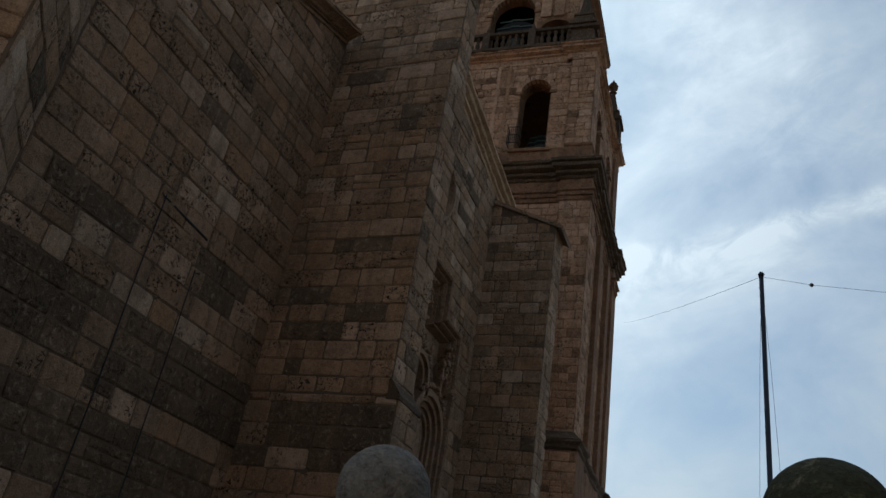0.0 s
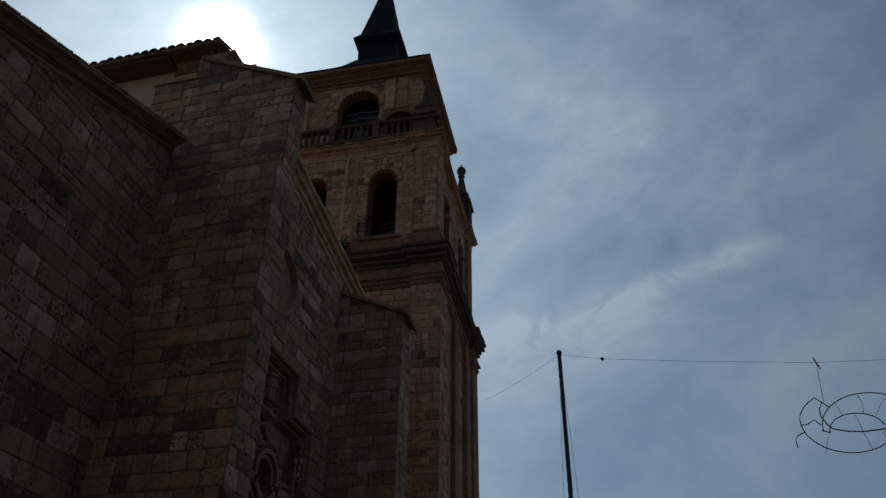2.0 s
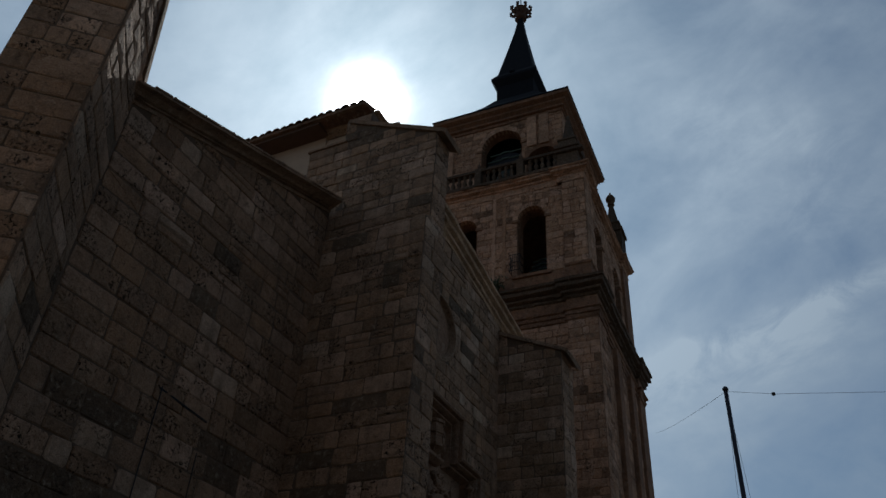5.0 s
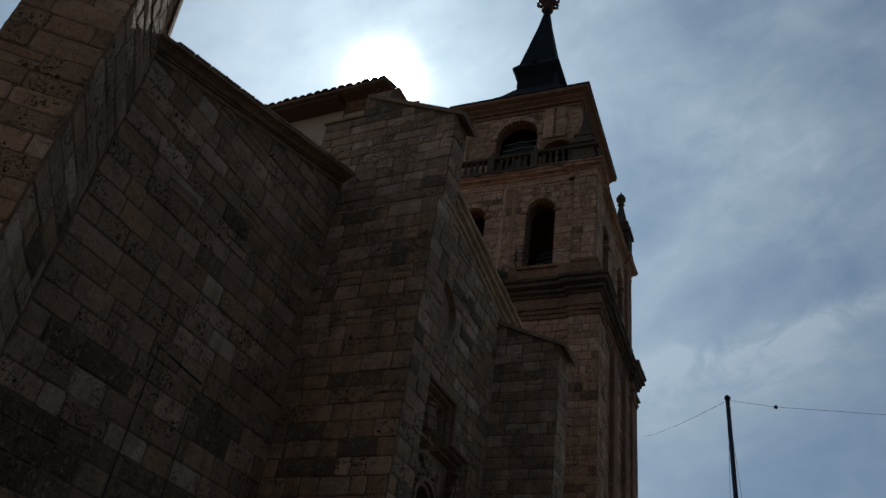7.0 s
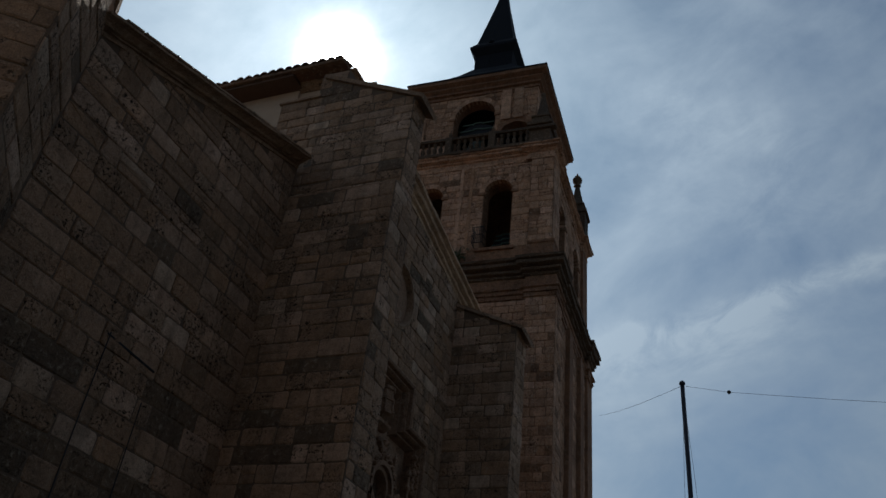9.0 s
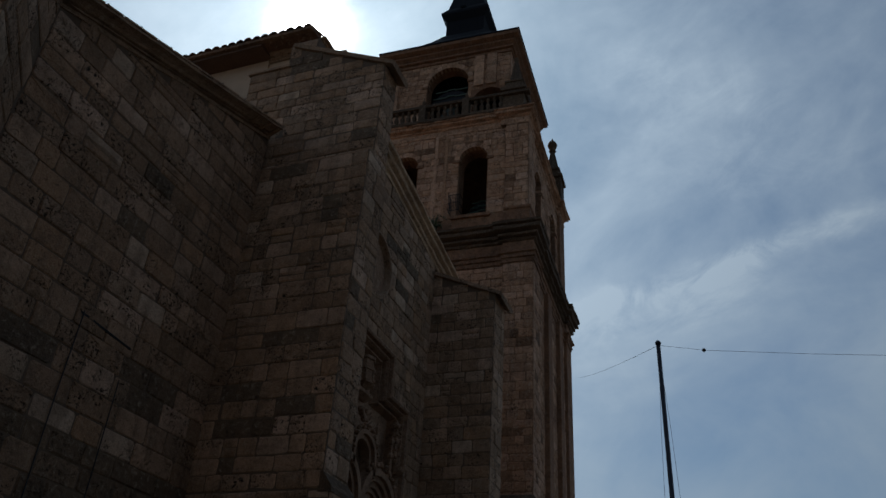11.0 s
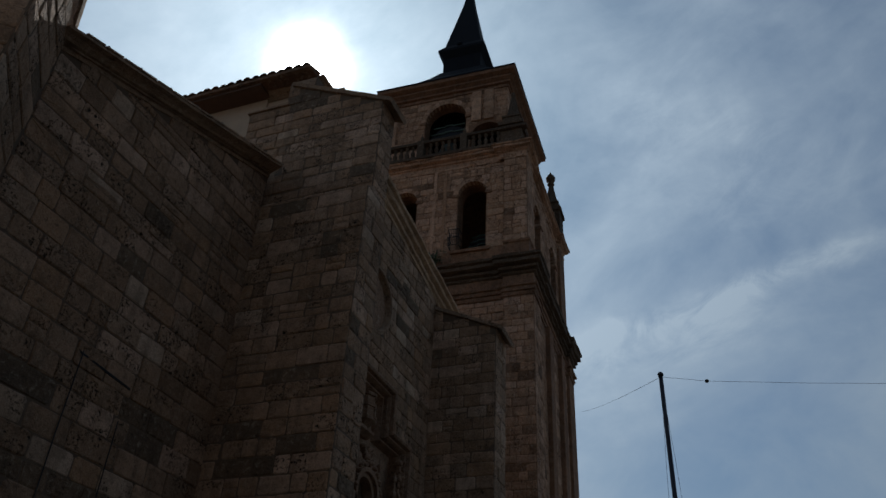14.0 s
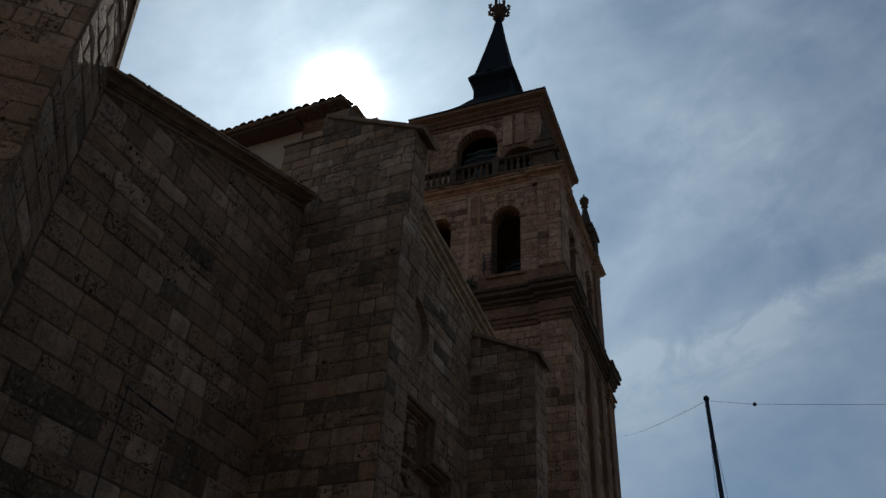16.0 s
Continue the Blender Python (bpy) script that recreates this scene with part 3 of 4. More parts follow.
transept = thing("transept", (XC - 2, 20, 0), "church transept end wall of grey limestone ashlar with a blind oculus", "church")
OC = (YCM - 0.05, 15.75, 1.08)
bm = bmesh.new()
for lo, hi, sill in ((YC0, YCM - 3.5, 0), (YCM - 3.5, YCM - 1.95, 11.76), (YCM - 1.95, OC[0] - 1.1, 13.18), (OC[0] + 1.1, YCM + 1.95, 13.18), (YCM + 1.95, YCM + 3.5, 11.76), (YCM + 3.5, YC1, 0)):
    prism(bm, [(lo, sill), (hi, sill), (hi, c_top(hi)), (lo, c_top(lo))], "x", XC - 0.8, XC - 0.02)
for k in range(20):
    p, q = [(OC[0] - 1.1 * math.cos(math.pi * m / 20), 1.1 * math.sin(math.pi * m / 20)) for m in (k, k + 1)]
    prism(bm, [(p[0], 13.18), (q[0], 13.18), (q[0], OC[1] - q[1]), (p[0], OC[1] - p[1])], "x", XC - 0.8, XC - 0.02)
    prism(bm, [(p[0], OC[1] + p[1]), (q[0], OC[1] + q[1]), (q[0], c_top(q[0])), (p[0], c_top(p[0]))], "x", XC - 0.8, XC - 0.02)
part("wall_core", bm, M_MORTAR, transept)
def c_spans(z):
    hi = min(YC1, 20.2 + (20.15 - z - 0.35) / 0.175)
    holes = []
    if abs(z - OC[1]) < OC[2] + 0.12:
        half = math.sqrt((OC[2] + 0.14) ** 2 - (z - OC[1]) ** 2)
        holes.append((OC[0] - half, OC[0] + half))
    elif z < 13.2:
        half = 1.98 if z > 11.78 else 3.52 if z > 9.6 else 3.76
        holes.append((YCM - half, YCM + half))
    out, at = [], YC0
    for a, b in holes:
        out.append((at, a))
        at = b
    return out + [(at, hi)]

ashlar(transept, (XC, 0, 0), (1, 0, 0), 0, 4.5, 20.8, c_spans, 0.46, 0.8, M_STONE, 61, lambda u, z: u > 18.0, runs=0.06)
# oculus: ring of moulded stone round a recessed disc
bm = bmesh.new()
rings = []
for r, d in ((OC[2] + 0.16, -0.02), (OC[2] + 0.16, 0.03), (OC[2] + 0.05, 0.06), (OC[2] + 0.02, 0.0), (OC[2], -0.10), (OC[2] - 0.03, -0.20)):
    rings.append([bm.verts.new((XC + d, OC[0] + r * math.cos(k * math.tau / 40), OC[1] + r * math.sin(k * math.tau / 40))) for k in range(40)])
for a, b in zip(rings, rings[1:]):
    for k in range(40):
        bm.faces.new((a[k], a[(k + 1) % 40], b[(k + 1) % 40], b[k]))
part("oculus_ring", bm, M_MOULD, transept, "round moulded stone window ring")
bm = bmesh.new()
bm.faces.new([bm.verts.new((XC - 0.17, OC[0] + (OC[2] - 0.04) * math.cos(k * math.tau / 40), OC[1] + (OC[2] - 0.04) * math.sin(k * math.tau / 40))) for k in range(40)])
part("oculus_panel", bm, M_CARVED, transept, "walled-up round panel")
bm = bmesh.new()
sweep(bm, [(XC, YC0 - 0.2, c_top(YC0 - 0.2) - 0.80), (XC, 27.2, c_top(27.2) - 0.80)], RAKE, worn=0.012)
part("cornice", bm, M_RAKE, transept, "warm moulded stone cornice")
# roof behind the cornice
bm = prism(bmesh.new(), [(XC + 0.12, 0.0), (XC - 3.0, 1.2), (XC - 3.0, 0.0)], "y", YC0 + 0.3, 27.0)
roof_c = part("roof", bm, M_TILE, transept)
for v in roof_c.data.vertices:
    v.co.z += c_top(v.co.y) + 0.03
# stones of the buttress carried up over the chapel roof, and the plastered wall behind
box_up = bmesh.new()
box(box_up, (-12.1, 14.78, 15.0), (-10.45, 15.6, 20.25))
box(box_up, (-10.75, 14.78, 19.0), (-9.75, 15.6, 21.3))
part("buttress_back", box_up, M_MORTAR, transept)
ashlar(transept, (0, 14.76, 0), (0, -1, 0), 0, 20.95, 21.3, lambda z: [(-10.72, -9.8)], 0.35, 0.6, M_STONE, 71)
part("ledge", prism(bmesh.new(), [(-12.15, 20.2), (-10.6, 20.2), (-10.6, 20.30), (-12.15, 20.26)], "y", 14.66, 15.6), M_MOULD, transept)
bm = prism(bmesh.new(), [(-26, 15.64), (-12.3, 15.64), (-12.3, 15.72), (-10.38, 15.72), (-10.38, 17.2), (-12.5, 17.2), (-12.5, 26), (-26, 26)], "z", 12.0, 21.9)
part("upper_wall", bm, M_PLASTER, transept, "ochre plastered upper wall")
bm = sweep(bmesh.new(), [(-12.3, 15.7, 21.78), (-10.3, 15.7, 21.78), (-10.3, 17.5, 21.78)], [(x * 0.8, z * 0.5) for x, z in CORNICE])
part("upper_cornice", bm, M_MOULD, transept, "moulded stone eave cornice")
bm = bmesh.new()
box(bm, (-26, 14.95, 21.9), (-12.2, 16.6, 22.0))
part("eave", bm, M_WOOD, transept, "dark brown wooden eave")
bm = bmesh.new()
v = [bm.verts.new(p) for p in ((-26, 14.98, 22.02), (-12.2, 14.98, 22.02), (-12.2, 26.6, 22.02), (-26, 26.6, 22.02), (-26, 20.8, 24.4), (-17.0, 20.8, 24.4))]
for f in ((0, 1, 5, 4), (1, 2, 5), (2, 3, 4, 5), (3, 0, 4), (3, 2, 1, 0)):
    bm.faces.new([v[i] for i in f])
prism(bm, [(14.98, 22.02), (17.3, 22.9), (17.3, 22.02)], "x", -12.2, -10.2)
part("upper_roof", bm, M_TILE, transept)
part("eave_fillet", box(bmesh.new(), (-26, 14.84, 22.025), (-10.21, 15.3, 22.15)), M_TILE, transept, "mortar and clay fill under the eave tiles")
roof_tiles(transept, -25.9, -10.25, 14.80, 22.10, 0.42, 0.9, 0.33, 0.155)


# carved portal
portal = thing("portal", (XC, YCM, 0), "carved late gothic stone portal within a stepped moulded frame", "portal")
frame_path = [(3.46, 0.0), (3.46, 9.75), (3.45, 9.76), (3.45, 11.72), (1.92, 11.72), (1.92, 13.14), (-1.92, 13.14), (-1.92, 11.72), (-3.45, 11.72), (-3.45, 9.76), (-3.46, 9.75), (-3.46, 0.0)]


def wall_frame(path, profile, x=XC):
    """A moulding along a path of (across, up) on the end wall; profile of (inward, proud)."""
    bm, rings = bmesh.new(), []
    pts = [Vector((y, z)) for y, z in path]
    for i, p in enumerate(pts):
        a = (p - pts[i - 1]).normalized() if i else None
        b = (pts[i + 1] - p).normalized() if i < len(pts) - 1 else None
        ins = [Vector((-d.y, d.x)) for d in (a, b) if d is not None]
        o = sum(ins, Vector((0, 0)))
        o = o.normalized() if o.length > 1e-6 else ins[0]
        o /= max(0.4, o.dot(ins[0]))
        rings.append([bm.verts.new((x + q, YCM + p.x + o.x * s, p.y + o.y * s)) for s, q in profile])
    for a, b in zip(rings, rings[1:]):
        for k in range(len(profile)):
            j = (k + 1) % len(profile)
            bm.faces.new((a[k], a[j], b[j], b[k]))
    return bm


part("outer_frame", wall_frame(frame_path, [(-0.08, -0.10), (-0.08, 0.12), (0.02, 0.18), (0.09, 0.14), (0.11, 0.0), (0.18, 0.02), (0.22, -0.08), (0.24, -0.22), (0.31, -0.20), (0.34, -0.34), (0.38, -0.52), (0.0, -0.52)]), M_CARVED, portal, "stepped moulded frame")
bm = bmesh.new()
prism(bm, [(YCM - 3.5, 0), (YCM + 3.5, 0), (YCM + 3.5, 9.6), (YCM + 3.3, 11.6), (YCM + 1.8, 11.6), (YCM + 1.8, 13.0), (YCM - 1.8, 13.0), (YCM - 1.8, 11.6), (YCM - 3.3, 11.6), (YCM - 3.5, 9.6)], "x", XC - 0.8, XC - 0.5)
part("back_panel", bm, M_CARVED, portal)


XP = XC - 0.44


def arch_band(r0, r1, spring, d0, d1, ry=1.0, leg=0.0, mid=0.0):
    """A round arch band on the end wall with legs down."""
    bm = bmesh.new()
    arc = [(math.cos(math.pi * k / 24), math.sin(math.pi * k / 24)) for k in range(25)]
    inner = [(mid + r0 * c, spring + r0 * s * ry) for c, s in arc]
    outer = [(mid + r1 * c, spring + r1 * s * ry) for c, s in arc]
    inner = [(inner[0][0], leg)] + inner + [(inner[-1][0], leg)]
    outer = [(outer[0][0], leg)] + outer + [(outer[-1][0], leg)]
    for k in range(len(inner) - 1):
        prism(bm, [(YCM + inner[k][0], inner[k][1]), (YCM + outer[k][0], outer[k][1]), (YCM + outer[k + 1][0], outer[k + 1][1]), (YCM + inner[k + 1][0], inner[k + 1][1])], "x", XP + d0, XP + d1)
    bmesh.ops.remove_doubles(bm, verts=bm.verts, dist=1e-4)
    return bm


# lobed arches over the doors; the lobe beside the jamb is in sight, its twin lies behind the buttress
for mid in (2.06, -0.54):
    for r0, r1, d0, d1 in ((1.14, 1.34, 0.0, 0.46), (0.98, 1.15, 0.0, 0.34), (0.80, 0.99, 0.0, 0.22), (0.66, 0.81, 0.0, 0.12)):
        part("portal_arch", arch_band(r0, r1, 7.95, d0, d1, 1.0, 0.0, mid), M_CARVED, portal, "receding arch moulding")
    bm = prism(bmesh.new(), [(YCM + mid + 0.67 * math.cos(math.pi * k / 20), 7.95 + 0.67 * math.sin(math.pi * k / 20)) for k in range(21)] + [(YCM + mid - 0.67, 0), (YCM + mid + 0.67, 0)], "x", XP - 0.1, XP + 0.02)
    part("tympanum", bm, M_CARVED, portal, "shaded tympanum and doors")
for r0, r1, d0, d1 in ((0.66, 0.80, 0.0, 0.46), (0.52, 0.67, 0.0, 0.34)):
    part("niche_arch", arch_band(r0, r1, 9.36, d0, d1, 1.0, 8.9, 0.77), M_CARVED, portal, "round statue niche arch")
# niche back in the blackest stone: the recess's shade is put into its colour
bm = prism(bmesh.new(), [(YCM + 0.77 + 0.53 * math.cos(math.pi * k / 14), 9.36 + 0.53 * math.sin(math.pi * k / 14)) for k in range(15)] + [(YCM + 0.24, 8.9), (YCM + 1.30, 8.9)], "x", XP - 0.05, XP + 0.01)
part("niche_back", bm, M_GRIME_SHADE, portal, "niche back with its shade in the colour")


def pinnacle(y, z0, z1, r, name="pinnacle"):
    """A slim carved shaft with rings and a leafy top."""
    h = z1 - z0
    prof = [(r * 0.7, 0), (r * 1.3, 0.04 * h), (r * 1.3, 0.10 * h), (r * 0.8, 0.14 * h), (r * 0.8, 0.42 * h), (r * 1.4, 0.46 * h), (r * 1.5, 0.52 * h), (r * 0.8, 0.56 * h), (r * 0.7, 0.76 * h), (r * 1.2, 0.80 * h), (r * 1.3, 0.86 * h), (r * 0.5, 0.92 * h), (r * 0.1, h)]
    return part(name, lathe(bmesh.new(), (XP + 0.12, y, z0), [(q * 0.75, w_) for q, w_ in prof], 6), M_CARVED, portal)


def lump(bm, at, r, seed):
    made = bmesh.ops.create_icosphere(bm, subdivisions=2, radius=r, matrix=Matrix.Translation(at))["verts"]
    for v in made:
        d = v.co - Vector(at)
        v.co = Vector(at) + d * (1 + 0.45 * noise.noise(v.co * 9 + Vector((seed, 0, 0))))


def canopy(y, z):
    """A many-sided turret canopy of stacked mouldings with pierced panels."""
    prof = [(0.10, 0.0), (0.34, 0.18), (0.46, 0.24), (0.46, 0.34), (0.40, 0.36), (0.40, 0.66), (0.45, 0.68), (0.45, 0.76), (0.37, 0.80), (0.37, 1.02), (0.43, 1.05), (0.43, 1.14), (0.20, 1.22)]
    t = part("statue_canopy", lathe(bmesh.new(), (XP + 0.16, y, z), prof, 8), M_CARVED, portal, "turret-like carved statue canopy")
    for k in range(8):
        a = k * math.tau / 8
        bm = bmesh.new()
        lump(bm, (XP + 0.16 + 0.44 * math.cos(a), y + 0.44 * math.sin(a), z + 0.30), 0.06, k)
        part("carved_leaf", bm, M_CARVED, portal)
        part("mullion", tube(bmesh.new(), [(XP + 0.16 + 0.41 * math.cos(a), y + 0.41 * math.sin(a), z + 0.36), (XP + 0.16 + 0.41 * math.cos(a), y + 0.41 * math.sin(a), z + 0.68)], 0.025, 5), M_CARVED, portal)
    return t


canopy(YCM + 0.42, 11.3)
for y, z0, z1, r in ((3.05, 9.85, 11.35, 0.15), (2.78, 9.3, 10.7, 0.11), (1.62, 9.2, 10.75, 0.10), (3.46, 7.6, 9.6, 0.13)):
    p = pinnacle(YCM + y, z0, z1, r)
    p.location.x += 0.22
part("corbel", sweep(bmesh.new(), [(XC - 0.1, YCM + 3.05, 9.5), (XC - 0.1, YCM + 3.72, 9.5)], [(0, 0), (0.1, 0), (0.26, 0.12), (0.30, 0.24), (0, 0.24)]), M_CARVED, portal, "projecting carved ledge")
part("corbel", sweep(bmesh.new(), [(XP, YCM - 0.1, 11.18), (XP, YCM + 1.0, 11.18)], [(0, 0), (0.12, 0), (0.34, 0.10), (0.36, 0.18), (0, 0.18)]), M_CARVED, portal)


rnd = random.Random(8)
# leafy crockets along the niche, the lobe and the pinnacles
for mid, spring, r, n, lo, hi in ((0.77, 9.36, 0.90, 11, 0, 180), (2.06, 7.95, 1.44, 12, 0, 130)):
    for k in range(n):
        a = radians(lo + (hi - lo) * k / (n - 1))
        bm = bmesh.new()
        y, z = YCM + mid + r * math.cos(a), spring + r * math.sin(a)
        for q in range(3):
            lump(bm, (XP + 0.40 + 0.04 * q, y + rnd.uniform(-0.05, 0.05), z + rnd.uniform(-0.04, 0.08)), rnd.uniform(0.045, 0.08), k + q)
        part("crocket", bm, M_CARVED, portal)
for k in range(10):
    bm = bmesh.new()
    lump(bm, (XP + 0.46, YCM + 3.05 + (0.13 if k % 2 else -0.13), 10.0 + k * 0.13), 0.065, k + 70)
    part("crocket", bm, M_CARVED, portal)
# finial foliage over the niche
for k in range(16):
    bm = bmesh.new()
    lump(bm, (XP + 0.34, YCM + 0.62 + rnd.gauss(0, 0.20), 10.42 + abs(rnd.gauss(0, 0.22))), rnd.uniform(0.06, 0.12), k + 40)
    part("carved_leaf", bm, M_CARVED, portal)

# ---- bell tower ----
TX0, TX1, TY0, TY1 = -18.3, -7.15, 31.6, 42.0
TCX, TCY = -12.75, 37.0
PIL, JUT, BI = 1.35, 0.18, 0.26
tower = thing("bell_tower", (TX1, TY0, 0), "tall square renaissance bell tower of warm limestone with a slate spire", "tower")


def tower_path(z, grow=0.0, right=0.0):
    """The tower's outline with its corner pilasters breaking forward."""
    x0, x1, y0, y1, p, j = TX0 - grow, TX1 + grow - right, TY0 - grow, TY1 + grow, PIL, JUT
    return [(x0 - j, y0 - j, z), (x0 + p, y0 - j, z), (x0 + p, y0, z), (x1 - p, y0, z), (x1 - p, y0 - j, z), (x1 + j, y0 - j, z),
            (x1 + j, y0 + p, z), (x1, y0 + p, z), (x1, y1 - p, z), (x1 + j, y1 - p, z), (x1 + j, y1 + j, z), (x1 - p, y1 + j, z), (x1 - p, y1, z),
            (x0 + p, y1, z), (x0 + p, y1 + j, z), (x0 - j, y1 + j, z), (x0 - j, y1 - p, z), (x0, y1 - p, z), (x0, y0 + p, z), (x0 - j, y0 + p, z)]


def tower_corners(z0, z1, name, inset=0.0):
    """Four corner pilasters."""
    for x, y in ((TX0, TY0), (TX1 - PIL, TY0), (TX1 - PIL, TY1 - PIL), (TX0, TY1 - PIL)):
        lo = (x - (JUT if x == TX0 else 0), y - (JUT if y == TY0 else 0), z0)
        hi = (x + PIL + (0 if x == TX0 else JUT - inset), y + PIL + (0 if y == TY0 else JUT), z1)
        part(name, box(bmesh.new(), lo, hi), M_TOWMOULD, tower)


# lower shaft
shaft = part("shaft", box(bmesh.new(), (TX0, TY0, 0), (TX1, TY1, 22.4)), M_TOWMOULD, tower)
tower_corners(0, 22.4, "shaft_pilaster")
ashlar(shaft, (0, TY0, 0), (0, -1, 0), 0, 8.0, 22.3, lambda z: [(TX0 + PIL, TX1 - PIL)], 0.42, 0.72, M_TOWER, 101, lambda u, z: u > -10.6)
corner_front = part("shaft_corner", box(bmesh.new(), (TX1 - PIL - 0.002, TY0 - JUT - 0.002, 0), (TX1 + JUT + 0.002, TY0 - JUT + 0.1, 22.38)), M_TOWMOULD, tower)
ashlar(corner_front, (0, TY0 - JUT, 0), (0, -1, 0), 0, 8.0, 22.3, lambda z: [(TX1 - PIL, TX1 + JUT)], 0.42, 0.6, M_TOWER, 102)
ashlar(corner_front, (TX1 + JUT, 0, 0), (1, 0, 0), 0, 8.0, 22.3, lambda z: [(TY0 - JUT + 0.02, TY0 + PIL)], 0.42, 0.6, M_TOWER, 103)
ashlar(shaft, (TX1, 0, 0), (1, 0, 0), 0, 8.0, 22.3, lambda z: [(TY0 + PIL, TY1 - PIL)], 0.42, 0.8, M_TOWER, 104, lambda u, z: False)
# half columns between the pilasters of the side
for y in (35.3, 38.5):
    part("side_pilaster", box(bmesh.new(), (TX1 - 0.1, y - 0.45, 0), (TX1 + 0.26, y + 0.45, 22.4), 0.03), M_TOWMOULD, tower)
base = [(0.0, 0.0), (0.22, 0.0), (0.30, 0.10), (0.30, 0.22), (0.42, 0.34), (0.42, 0.46), (0.16, 0.66), (0.10, 0.80), (0.0, 0.86)]
part("base_moulding", sweep(bmesh.new(), tower_path(10.2), base, True, 0.015), M_GRIME_SHADE, tower, "projecting moulded base course")
part("base", sweep(bmesh.new(), tower_path(0.0), [(0, 0), (0.24, 0), (0.24, 10.2), (0, 10.2)], True), M_TOWMOULD, tower)
ashlar(tower, (0, TY0 - JUT - 0.24, 0), (0, -1, 0), 0, 6.0, 10.15, lambda z: [(TX1 - PIL - 0.24, TX1 + JUT + 0.24)], 0.42, 0.7, M_TOWER, 105)

# main entablature: architrave, frieze and stepped cornice
ARCHITRAVE = [(0.0, 0.0), (0.07, 0.0), (0.07, 0.20), (0.01, 0.21), (0.01, 0.25), (0.12, 0.26), (0.12, 0.44), (0.04, 0.46), (0.18, 0.52), (0.18, 0.60), (0.02, 0.62), (0.02, 1.22), (0.0, 1.24)]
HEAD = [(0.0, 1.19), (0.15, 1.24), (0.15, 1.33), (0.04, 1.35), (0.04, 1.42), (0.25, 1.48), (0.25, 1.61), (0.09, 1.64), (0.09, 1.70), (0.42, 1.78), (0.44, 1.97), (0.28, 1.99), (0.28, 2.04), (0.48, 2.10), (0.49, 2.24), (0.07, 2.46), (0.0, 2.50)]
part("entablature", sweep(bmesh.new(), tower_path(22.35), ARCHITRAVE, True, 0.014), M_TOWMOULD, tower, "stepped stone architrave and frieze")
# grimy crust, whose dark tone also paints in the cornice's shadow lines
part("main_cornice", sweep(bmesh.new(), tower_path(22.35), HEAD, True, 0.018), M_GRIME_SHADE, tower, "heavy blackened cornice with eaten edges")

# belfry stage
Z0, Z1 = 24.85, 31.35
WIN = [(-10.34, 1.62, 25.65, 29.45), (-14.35, 1.58, 25.65, 29.45)]
SIDE = [(34.75, 1.55, 25.65, 29.45), (39.05, 1.55, 25.65, 29.45)]
belfry = part("belfry", arch_wall(bmesh.new(), "y", TX0, TX1 - BI, Z0, Z1, TY0, TY0 + 1.0, WIN), M_TOWMOULD, tower)
belfry_side = part("belfry_side", arch_wall(bmesh.new(), "x", TY0 + 1.0, TY1, Z0, Z1, TX1 - 1.0 - BI, TX1 - BI, SIDE), M_TOWMOULD, tower)
# inner walls, floor and vault carry the room's shade in their colour
part("belfry_back", box(bmesh.new(), (TX0, TY1 - 1.0, Z0), (TX1 - 1.0, TY1, Z1)), M_INNER_SHADE, tower)
part("belfry_back", box(bmesh.new(), (TX0, TY0 + 1.0, Z0), (TX0 + 1.0, TY1 - 1.0, Z1)), M_INNER_SHADE, tower)
part("belfry_floor", box(bmesh.new(), (TX0 + 1.0, TY0 + 1.0, 24.5), (TX1 - 1.0, TY1 - 1.0, 24.9)), M_INNER_SHADE, tower)
part("belfry_vault", box(bmesh.new(), (TX0 + 0.6, TY0 + 0.6, Z1 - 0.01), (TX1 - 0.8, TY1 - 0.6, Z1 + 0.62)), M_INNER_SHADE, tower)
tower_corners(Z0, Z1, "belfry_pilaster", BI)


def around(openings, lo, hi, ring=0.30):
    """Stretches of wall beside openings with their arch rings."""
    def spans(z):
        out, at = [], lo
        for mid, width, sill, spring in sorted(openings):
            r = width / 2
            if z < sill - 0.05:
                continue
            if z < spring:
                half = r + 0.02
            elif z < spring + r + ring:
                half = math.sqrt(max(0.0, (r + ring) ** 2 - (z - spring) ** 2))
            else:
                continue
            out.append((at, mid - half))
            at = mid + half
        return out + [(at, hi)]
    return spans


def arch_ring(parent, openings, front, ring=0.30, axis="y", sign=-1, count=11):
    """Wedge stones round each arch, moulded imposts at the springing and a sill."""
    for mid, width, sill, spring in openings:
        r = width / 2
        for k in range(count):
            a, b = math.pi * (k + 0.04) / count, math.pi * (k + 0.96) / count
            bm = bmesh.new()
            poly = [(mid + q * math.cos(t), spring + q * math.sin(t)) for q, t in ((r, a), (r + ring - 0.01, a), (r + ring - 0.01, b), (r, b))]
            prism(bm, poly, axis, front + sign * 0.035, front - sign * 0.3)
            part("voussoir", bm, M_TOWER, parent)
        for s in (-1, 1):
            u = sorted((mid + s * (r - 0.05), mid + s * (r + 0.34)))
            prism(bm := bmesh.new(), [(u[0], spring - 0.20), (u[1], spring - 0.20), (u[1], spring - 0.02), (u[0], spring - 0.02)], axis, front + sign * 0.10, front - sign * 0.25)
            part("impost", bm, M_TOWMOULD, parent)
        prism(bm := bmesh.new(), [(mid - r - 0.25, sill - 0.18), (mid + r + 0.25, sill - 0.18), (mid + r + 0.25, sill), (mid - r - 0.25, sill)], axis, front + sign * 0.14, front - sign * 0.4)
        part("sill", bm, M_TOWMOULD, parent)


